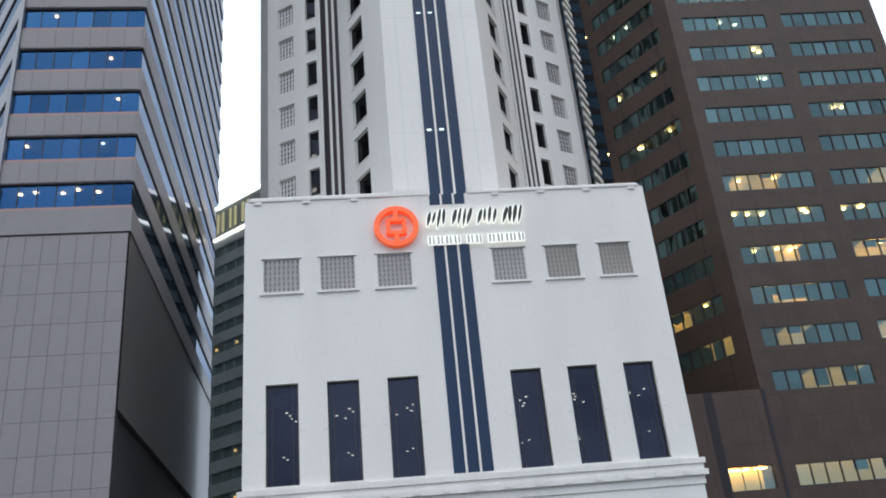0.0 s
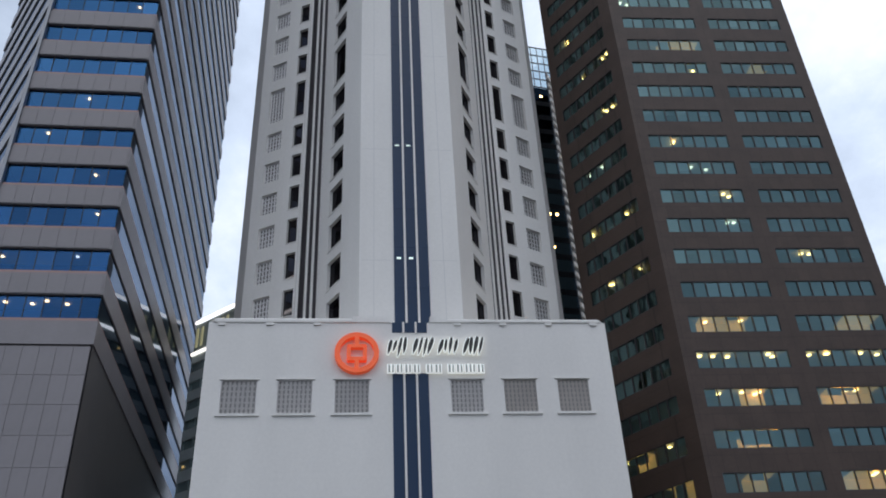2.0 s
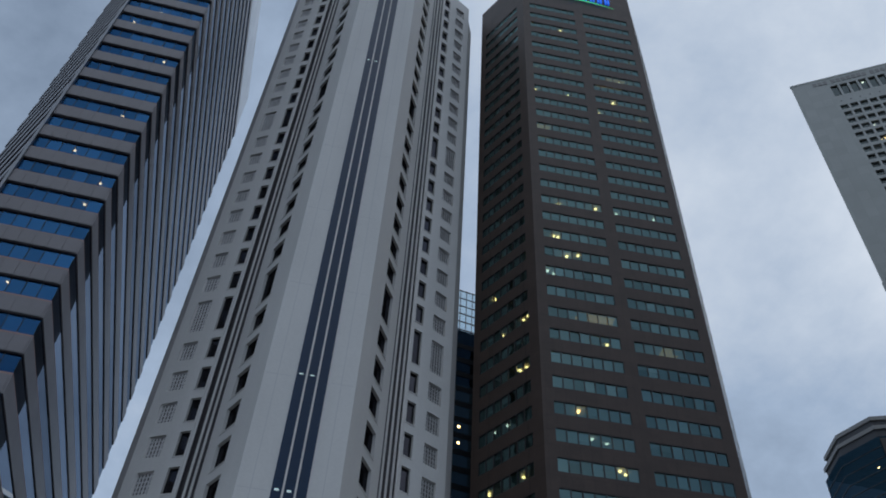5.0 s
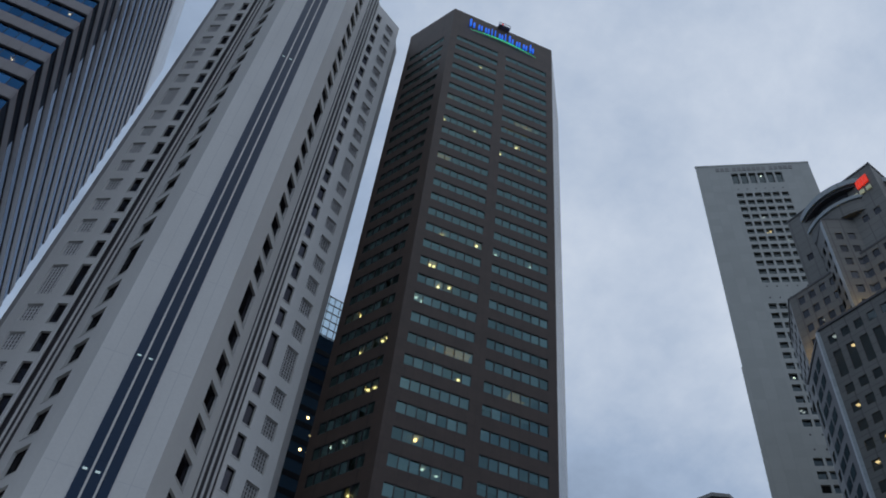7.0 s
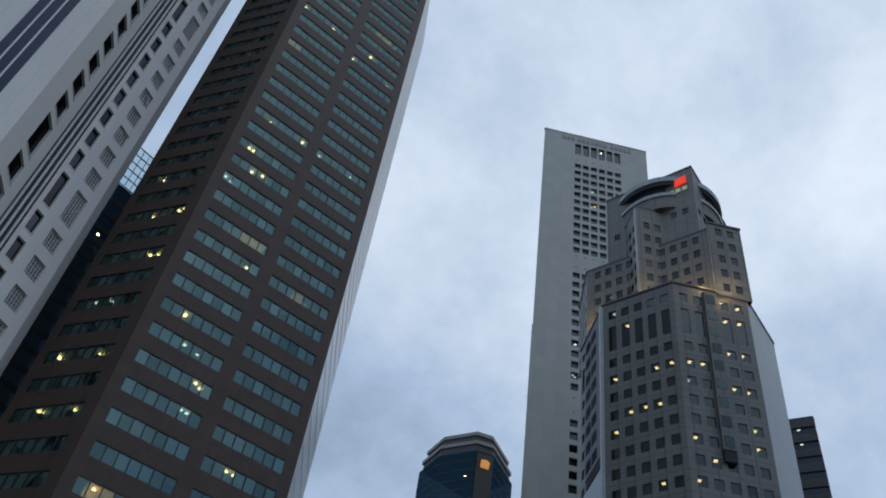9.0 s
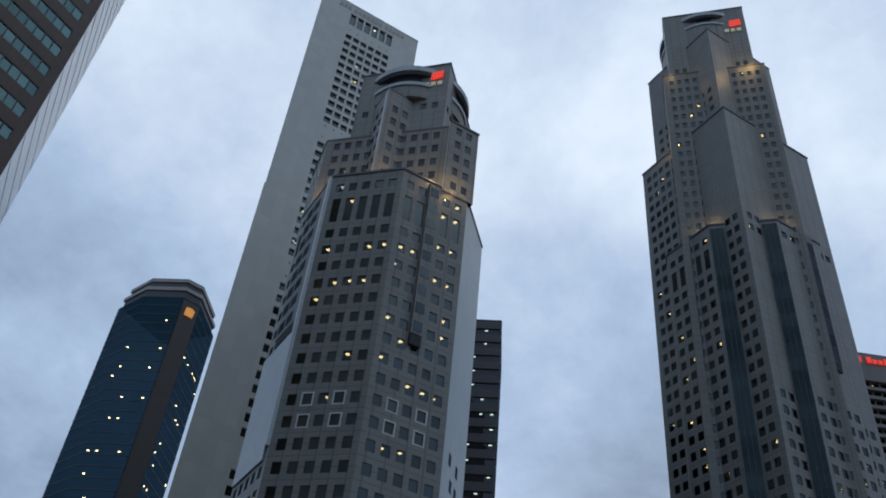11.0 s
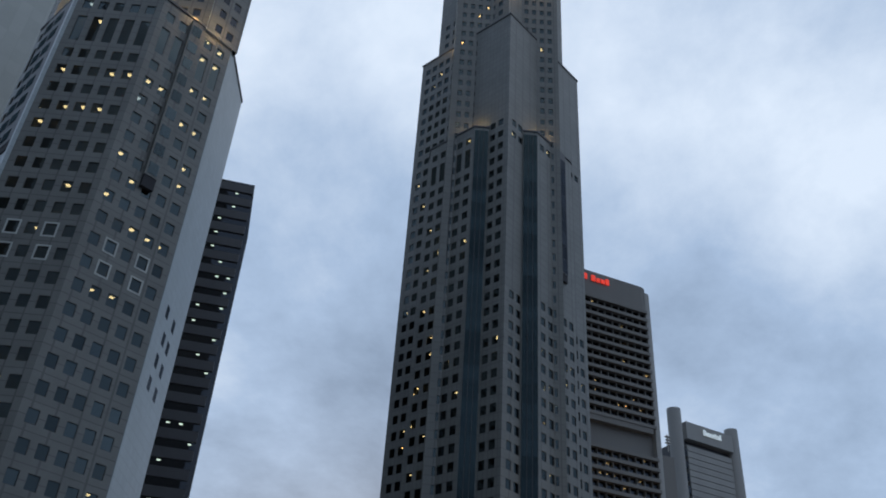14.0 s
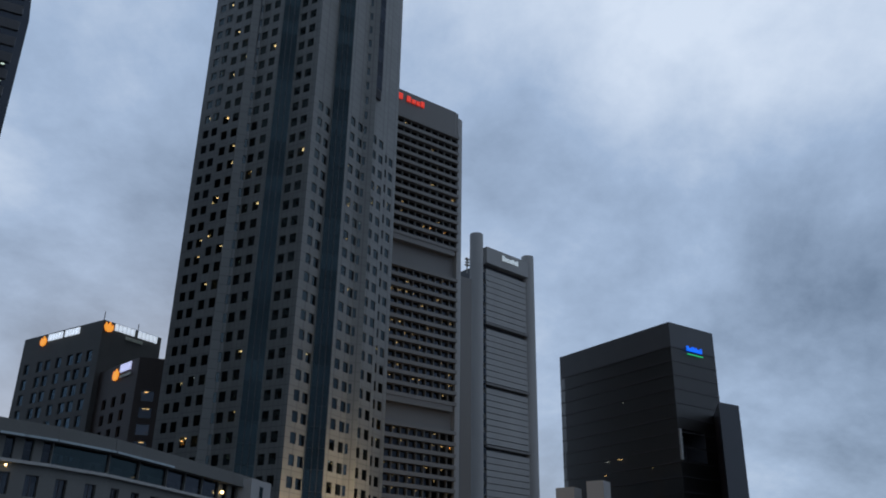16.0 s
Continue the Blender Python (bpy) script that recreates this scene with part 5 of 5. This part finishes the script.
def brown_block():
    root = thing("brown_block", "dark red-brown low office block with a few lit windows", "building")
    pts = [(237.0, 102.3), (220.1, 83.0), (222.5, 76.5), (247.0, 96.0)]
    bm = bmesh.new()
    f, g = Face(pts[0], pts[1]), Face(pts[1], pts[2])
    us = grid(8.5, 5.2, 2.2, 3)
    zs = [(52.0 - 4.0 * k - 2.6, 52.0 - 4.0 * k) for k in range(11)]
    holes = wall_face(bm, f, 0, 60, us, zs, 0.5)
    holes += wall_face(bm, g, 0, 60, [(1.5, 4.5)], zs, 0.5)
    wall_face(bm, Face(pts[2], pts[3]), 0, 60, [], [], 0.2)
    quad(bm, *[(x, y, 60) for x, y in pts])
    part("wall", bm, stone("red_brown_wall", (0.032, 0.02, 0.016), 0.6, 0.2, 0.3), root)
    put_windows(root, holes, 0.5, [FRAME, CHAR_GLASS], 0)
    put_lamps(root, holes, 0.4, 91, 0.55, 2, 0.0, 0.7)
    sg = thing("roof_sign", "pale illuminated bar sign on the brown parapet", "sign")
    lit = light_mat("lilac_sign", (0.7, 0.72, 1.0), 0.9)
    bars_sign(sg, lit, f, 16.8, 22.6, 57.6, 59.5, [(1, 1)] * 5, 0.3, 0.3)
    bars_sign(sg, SIGN_PALE, f, 16.8, 22.8, 56.2, 56.8, [(1, 1)] * 9, 0.3, 0.2)
    flame(f, 14.3, 56.0, 3.0)


brown_block()


# ---- dark glass block with a notch ----
def notch_block():
    root = thing("notch_block", "black glass office block with an open corner terrace", "building")
    L, C, R = Vector((271.5, -20.9)), Vector((239.3, -47.1)), Vector((249.5, -60.3))
    fl, fr = Face(L, C), Face(C, R)
    bm = bmesh.new()
    # the open corner terrace is cut out of the narrow glass wall
    cut = 9.6
    quad(bm, fl.at(0, 0), fl.at(fl.w, 0), fl.at(fl.w, 68), fl.at(0, 68))
    for z0, z1 in ((0, 39.5), (47.0, 68.0)):
        quad(bm, fr.at(0, z0), fr.at(fr.w, z0), fr.at(fr.w, z1), fr.at(0, z1))
    quad(bm, fr.at(cut, 39.5), fr.at(fr.w, 39.5), fr.at(fr.w, 47), fr.at(cut, 47))
    part("glass_wall", bm, SOOT_GLASS, root, "near-black glass curtain wall")
    bm = bmesh.new()
    back = [L, C, R, R + (L - C) * 0.6]
    mid = (L + C + R + back[3]) / 4
    inner = [tuple(mid + (p - mid) * 0.95) for p in back]
    prism(bm, inner, 0, 39.4)
    prism(bm, inner, 47.1, 74.0)
    quad(bm, *[(p.x, p.y, 39.5) for p in back])
    quad(bm, *[(p.x, p.y, 47.0) for p in back])
    quad(bm, *[(p.x, p.y, 74.5) for p in back])
    quad(bm, fr.at(0, 39.5, -6), fr.at(fr.w, 39.5, -6), fr.at(fr.w, 47, -6), fr.at(0, 47, -6))
    quad(bm, fr.at(cut, 39.5, 0), fr.at(cut, 39.5, -6), fr.at(cut, 47, -6), fr.at(cut, 47, 0))
    quad(bm, fl.at(0, 39.5, -1.2), fl.at(fl.w, 39.5, -1.2), fl.at(fl.w, 47, -1.2), fl.at(0, 47, -1.2))
    wall_face(bm, Face(R, R + (L - C) * 0.6), 0, 74.5, [], [], 0.1)
    part("core", bm, CHAR, root)
    bm = bmesh.new()
    for f in (fl, fr):
        quad(bm, f.at(0, 68), f.at(f.w, 68), f.at(f.w, 74.5), f.at(0, 74.5))
    part("roof_screen", bm, stone("slate_screen", (0.055, 0.055, 0.058), 0.5, 0.15, 0.2), root)
    bm = bmesh.new()
    box(bm, 0.2, 0.9, -0.3, 0.5, 39.5, 47, fr.matrix())
    part("corner_post", bm, CONCRETE_L, root)
    bm = bmesh.new()
    for f in (fl, fr):
        for k in range(19):
            box(bm, 0, f.w, -0.12, 0.0, 3 + 3.6 * k, 3.3 + 3.6 * k, f.matrix())
    part("transom", bm, FRAME, root)
    bm = bmesh.new()
    prism(bm, [(232.9, -56.0), (236.6, -61.6), (254.0, -65.5), (248.0, -58.0)], 0, 52)
    part("side_wing", bm, stone("charcoal_wing", (0.035, 0.035, 0.04), 0.3, 0.15, 0.3), root)
    cells = [(fl, 2 + 2.6 * j, 4.4 + 2.6 * j, 4 + 3.6 * k, 6.3 + 3.6 * k) for j in range(14) for k in range(15)]
    cells2 = [(fr, 1 + 2.2 * j, 3 + 2.2 * j, 4 + 3.6 * k, 6.3 + 3.6 * k) for j in range(7) for k in range(9)]
    put_lamps(root, cells, 0.1, 95, 0.0, 2, 0.2, 0.45)
    put_lamps(root, cells2, 0.2, 96, 0.0, 2, 0.2, 0.45)
    sg = thing("roof_sign", "small blue illuminated bar sign with a green underline", "sign")
    bars_sign(sg, SIGN_BLUE, fr, 5.4, 11.2, 67.7, 69.0, [(1.2, 1), (1, 0.65), (1, 0.65), (0.5, 1), (0.6, 1), (1, 0.65), (0.6, 1), (1, 0.65), (1, 0.65), (1, 1)], 0.3, 0.3)
    bm = bmesh.new()
    box(bm, 5.6, 11.4, -0.6, -0.3, 66.75, 66.95, fr.matrix())
    part("underline", bm, SIGN_GREEN, sg)
    pr = thing("roof_plant", "pale rooftop plant boxes before the black glass", "plant room")
    bm = bmesh.new()
    g = Face((225.0, -16.0), (212.0, -40.0))
    for u, w, z in ((0.0, 4.5, 30.5), (7.5, 4, 31.5)):
        box(bm, u, u + w, 0, 4, 0, z, g.matrix())
    part("box", bm, CONCRETE_L, pr)


notch_block()


# ---- striped charcoal tower ----
def striped_tower():
    root = thing("striped_tower", "charcoal tower with sloping dark spandrel bands and cool office lights", "skyscraper")
    pts = [(150.0, 119.5), (164.3, 95.6), (185.0, 108.0), (172.0, 132.0)]
    f = Face(pts[0], pts[1])
    bm = bmesh.new()
    prism(bm, pts, 0, 133)
    part("glass_wall", bm, CHAR_GLASS, root)
    for k in range(33):
        bm = bmesh.new()
        box(bm, 0, f.w + 0.1, -0.4, 0.0, 2 + 4 * k, 4.2 + 4 * k, f.matrix())
        part("spandrel", bm, CHAR, root)
    bm = bmesh.new()
    lamp = light_mat("green_white_lamp", (0.75, 0.9, 0.7), 1.2)
    state = random.Random(4)
    for k in range(32):
        for j in range(9):
            if state.random() < 0.4:
                u = f.w - 1.5 - j * 2.6
                box(bm, u, u + 0.7, -0.12, -0.05, 5.3 + 4 * k, 5.6 + 4 * k, f.matrix())
    part("ceiling_lamps", bm, lamp, root, kind="stuff")


striped_tower()


# ---- deep blue chamfered tower ----
def chamfered_tower():
    root = thing("chamfered_tower", "dark blue glass tower with a stepped pale crown and chamfered corners", "skyscraper")
    pts = [(155.0, 261.0), (153.8, 246.0), (161.6, 232.4), (168.5, 230.5), (185.5, 241.0), (181.0, 265.0)]
    bm = bmesh.new()
    prism(bm, pts, 0, 186)
    part("glass_wall", bm, DEEP_GLASS, root)
    bm = bmesh.new()
    f = Face(pts[2], pts[3])
    box(bm, 0.3, f.w - 0.3, -0.5, 0, 0, 185, f.matrix())
    part("granite_pier", bm, BRONZE, root)
    for k in range(46):
        bm = bmesh.new()
        for i in (0, 1, 3):
            g = Face(pts[i], pts[i + 1])
            box(bm, 0, g.w, -0.15, 0, 2 + 4 * k, 2.25 + 4 * k, g.matrix())
        part("transom", bm, FRAME, root)
    c = Vector((168.0, 247.0))
    for z0, z1, s in ((186, 189.5, 0.93), (189.5, 191, 0.97), (191, 194, 0.86), (194, 195.5, 0.9)):
        bm = bmesh.new()
        prism(bm, [tuple(c + (Vector(p) - c) * s) for p in pts], z0, z1)
        part("crown_step", bm, CONCRETE_L if z1 - z0 < 2 else CHAR, root)
    bm = bmesh.new()
    state = random.Random(14)
    for i in (1, 3):
        g = Face(pts[i], pts[i + 1])
        for k in range(44):
            for j in range(int(g.w / 1.5)):
                if state.random() < (0.06 if k % 5 else 0.26):
                    box(bm, j * 1.5, j * 1.5 + 0.6, -0.2, -0.16, 3.2 + 4 * k, 3.5 + 4 * k, g.matrix())
    part("ceiling_lamps", bm, LAMP, root, kind="stuff")
    sg = thing("roof_sign", "orange illuminated emblem on the blue tower's corner", "sign")
    bm = bmesh.new()
    m = f.matrix(f.w / 2, 180.5)
    prof = [(-1.7, -1.5), (1.5, -1.7), (1.9, 1.2), (0.4, 2.0), (-1.5, 1.7)]
    v = [m @ Vector((x, -1.0, z)) for x, z in prof]
    w = [m @ Vector((x, -0.5, z)) for x, z in prof]
    quad(bm, *v)
    for k in range(5):
        quad(bm, v[k], w[k], w[(k + 1) % 5], v[(k + 1) % 5])
    part("emblem", bm, light_mat("amber_emblem", (1.0, 0.4, 0.08), 0.4), sg)


chamfered_tower()


# ---- banded glass block behind the white podium ----
def banded_block():
    root = thing("banded_block", "green-grey glass block with storey bands and a lit roof edge", "building")
    f = Face((-42.0, 109.7), (-26.0, 98.3))
    bm = bmesh.new()
    quad(bm, f.at(0, 0), f.at(f.w, 0), f.at(f.w, 58), f.at(0, 58))
    part("glass_wall", bm, GREEN_GLASS, root)
    banded_glass = stone("band_glass", (0.22, 0.30, 0.31), 0.2, 0.2, 0.8, 0.02)
    for k in range(20):
        z = 53.6 - 2.72 * k
        bm = bmesh.new()
        quad(bm, f.at(0, z - 1.3, 0.03), f.at(f.w, z - 1.3, 0.03), f.at(f.w, z, 0.03), f.at(0, z, 0.03))
        for j in range(10):
            box(bm, j * 2, j * 2 + 0.3, -0.3, 0, z - 1.3, z, f.matrix())
        part("ribbon_window", bm, banded_glass, root)
        bm = bmesh.new()
        box(bm, 0, f.w, -0.35, 0.0, z, z + 1.42, f.matrix())
        part("spandrel", bm, stone("green_spandrel", (0.50, 0.585, 0.60), 0.35, 0.15, 0.5), root) if k == 0 else part("spandrel", bm, bpy.data.materials["green_spandrel"], root)
    bm = bmesh.new()
    state = random.Random(6)
    for k in range(20):
        for j in range(9):
            if state.random() < 0.22:
                box(bm, j * 2 + 0.5, j * 2 + 0.5 + state.uniform(0.15, 0.45), -0.2, -0.12, 52.8 - 2.72 * k, 53.1 - 2.72 * k, f.matrix())
    part("ceiling_lamps", bm, light_mat("dim_lamp", (1.0, 0.7, 0.3), 0.35), root, kind="stuff")
    bm = bmesh.new()
    box(bm, 0, f.w, -0.2, 0.4, 55.2, 59.6, f.matrix())
    part("parapet", bm, stone("parapet_green", (0.30, 0.37, 0.37), 0.4, 0.15, 0.5), root)
    bm = bmesh.new()
    box(bm, 0, f.w, -0.45, -0.2, 59.7, 60.1, f.matrix())
    box(bm, 0, f.w, -0.6, -0.35, 54.8, 55.15, f.matrix())
    part("edge_light", bm, TUBE, root, "white strip light along the roof edge")
    bm = bmesh.new()
    quad(bm, f.at(0, 59.6), f.at(f.w, 59.6), f.at(f.w, 59.6, -20), f.at(0, 59.6, -20))
    part("roof", bm, CONCRETE, root)
    sg = thing("roof_sign", "pale yellow bar sign on the dark green parapet", "sign")
    bars_sign(sg, SIGN_CREAM, f, 0.4, 8.0, 56.0, 58.8, [(0.35, 1), (0.4, 0), (0.35, 1), (0.8, 0)] * 3, 0.25, 0.2)


banded_block()


# ---- glass-topped tower in the gap ----
def gap_tower():
    root = thing("glass_tower", "dark blue glass tower with a pale gridded glass top", "skyscraper")
    f = Face((2.0, 146.0), (24.0, 152.5))
    bm = bmesh.new()
    prism(bm, [(2.0, 146.0), (24.0, 152.5), (20, 170), (-2, 164)], 0, 138)
    part("glass_wall", bm, glass("night_glass", (0.006, 0.012, 0.02), 0.15), root)
    bm = bmesh.new()
    prism(bm, [(2.0, 146.0), (24.0, 152.5), (20, 170), (-2, 164)], 138, 151)
    part("glass_top", bm, glass("pale_top_glass", (0.45, 0.56, 0.62), 0.1), root)
    for j in range(16):
        bm = bmesh.new()
        box(bm, j * 1.5, j * 1.5 + 0.12, -0.1, 0, 138, 151, f.matrix())
        part("mullion", bm, FRAME, root)
    for k in range(6):
        bm = bmesh.new()
        box(bm, 0, f.w, -0.12, -0.02, 138.2 + 2.5 * k, 138.35 + 2.5 * k, f.matrix())
        part("transom", bm, FRAME, root)
    # white slats of the tower's bright edge column
    rear = Face((17.4, 144.8), (19.4, 148.8))
    b = bmesh.new()
    box(b, 0.0, rear.w, 0.0, 0.3, 0.0, 0.98)
    me = bpy.data.meshes.new("slat")
    b.to_mesh(me)
    b.free()
    me.materials.append(WHITE)
    for k in range(60):
        piece("slat", me, root, rear.matrix(0.0, 6 + 2.2 * k))
    bm = bmesh.new()
    box(bm, 0.02, rear.w, 0.3, 0.5, 0, 138, rear.matrix())
    part("screen_back", bm, CHAR, root)
    spandrel_dark = stone("night_spandrel", (0.007, 0.009, 0.012), 0.6, 0.2, spec=0.08)
    for k in range(33):
        bm = bmesh.new()
        box(bm, 0, f.w, -0.12, 0, 3 + 4.05 * k, 4.3 + 4.05 * k, f.matrix())
        part("spandrel", bm, spandrel_dark, root)
    bm = bmesh.new()
    state = random.Random(2)
    for k in range(33):
        for j in range(14):
            if state.random() < 0.1:
                box(bm, j * 1.6, j * 1.6 + 0.5, -0.06, -0.02, 5.6 + 4.05 * k, 6.1 + 4.05 * k, f.matrix())
    part("ceiling_lamps", bm, LAMP, root, kind="stuff")


gap_tower()


def slim_block():
    root = thing("slim_block", "narrow green glass block with pale floor bands", "building")
    f = Face((40.0, 110.0), (51.0, 106.7))
    bm = bmesh.new()
    prism(bm, [tuple(f.P), tuple(f.Q), (54, 118), (43, 121)], 0, 60)
    part("glass_wall", bm, glass("sea_glass", (0.30, 0.45, 0.45), 0.2), root)
    bm = bmesh.new()
    for k in range(14):
        box(bm, 0, f.w, -0.2, 0, 3.2 + 4 * k, 4.0 + 4 * k, f.matrix())
    box(bm, 0, f.w, -0.2, 0.4, 59.4, 60.3, f.matrix())
    part("floor_bands", bm, CONCRETE_L, root, kind="stuff")


slim_block()


# ---- low waterside building with a curved glass storey ----
def low_building():
    root = thing("low_building", "low grey rendered building with a curved glazed top storey", "building")
    base = [(84.0, 52.0), (100.9, 42.6), (105.2, 39.2), (111.1, 36.0), (120.3, 33.3), (130.4, 30.5), (138.5, 28.4)]
    H = 19.0
    weathered = stone("weathered_render", (0.10, 0.099, 0.092), 0.75, 0.25, 0.3, streak=1)
    bm = bmesh.new()
    win = []
    for i in range(len(base) - 1):
        f = Face(base[i], base[i + 1])
        n = max(1, int(f.w / 2.4))
        s = f.w / n
        win += wall_face(bm, f, 0, 15.4, grid(s / 2 - 0.65, s, 1.3, n), [(12.2, 14.2), (8, 10), (4, 6)], 0.3)
    part("wall", bm, weathered, root, "grey rendered wall")
    put_windows(root, win, 0.3, [FRAME, CHAR_GLASS], 1)
    for i in range(len(base) - 1):
        f = Face(base[i], base[i + 1])
        bm = bmesh.new()
        quad(bm, f.at(0, 15.4, -0.2), f.at(f.w, 15.4, -0.2), f.at(f.w, 17.6, -0.2), f.at(0, 17.6, -0.2))
        part("ribbon_window", bm, STRIP_GLASS if i in (2, 3) else CHAR_GLASS, root)
        n = max(1, int(f.w / (1.7 if i in (0, 1, 5) else 3.4)))
        for k in range(n):
            bm = bmesh.new()
            w = 0.9 if i in (0, 1, 5) else 0.12
            box(bm, f.w * k / n, f.w * k / n + w, -0.08, 0.2, 15.4, 17.6, f.matrix())
            part("pier", bm, weathered, root)
        bm = bmesh.new()
        box(bm, -0.05, f.w + 0.05, -0.7, 6, 17.6, H, f.matrix())
        box(bm, -0.05, f.w + 0.05, -0.9, 0.2, 17.5, 17.7, f.matrix())
        part("roof_edge", bm, weathered, root, "broad grey roof fascia")
        if 1 <= i <= 3:
            bm = bmesh.new()
            box(bm, -0.02, f.w + 0.02, -1.0, -0.9, 17.5, 17.72, f.matrix())
            part("eave_trim", bm, STEEL, root, "bright metal eave trim over the curved glazing")
        bm = bmesh.new()
        box(bm, -0.02, f.w + 0.02, -0.45, 0.1, 15.1, 15.4, f.matrix())
        part("ledge", bm, CONCRETE_L, root)
    f = Face(base[5], base[6])
    st = thing("stair_head", "pale concrete stair head with a small white window", "building")
    bm = bmesh.new()
    box(bm, 4.5, 9.5, -2.0, 4, 0, 18.6, f.matrix())
    part("wall", bm, CONCRETE_L, st)
    bm = bmesh.new()
    box(bm, 6.6, 7.4, -2.06, -2.0, 16.4, 17.8, f.matrix())
    part("window", bm, STRIP_GLASS, st)
    bm = bmesh.new()
    box(bm, 0.3, 0.55, -0.5, -0.25, 16.2, 16.5, f.matrix())
    tagged(part("wall_lamp", bm, LAMP), "small lit warm wall lamp", "lamp")
    f = Face(base[1], base[2])
    bm = bmesh.new()
    box(bm, 1.2, 1.36, -0.5, -0.34, 14.7, 14.86, f.matrix())
    tagged(part("wall_lamp", bm, LAMP), "tiny lit wall lamp under the glazed storey", "lamp")


low_building()
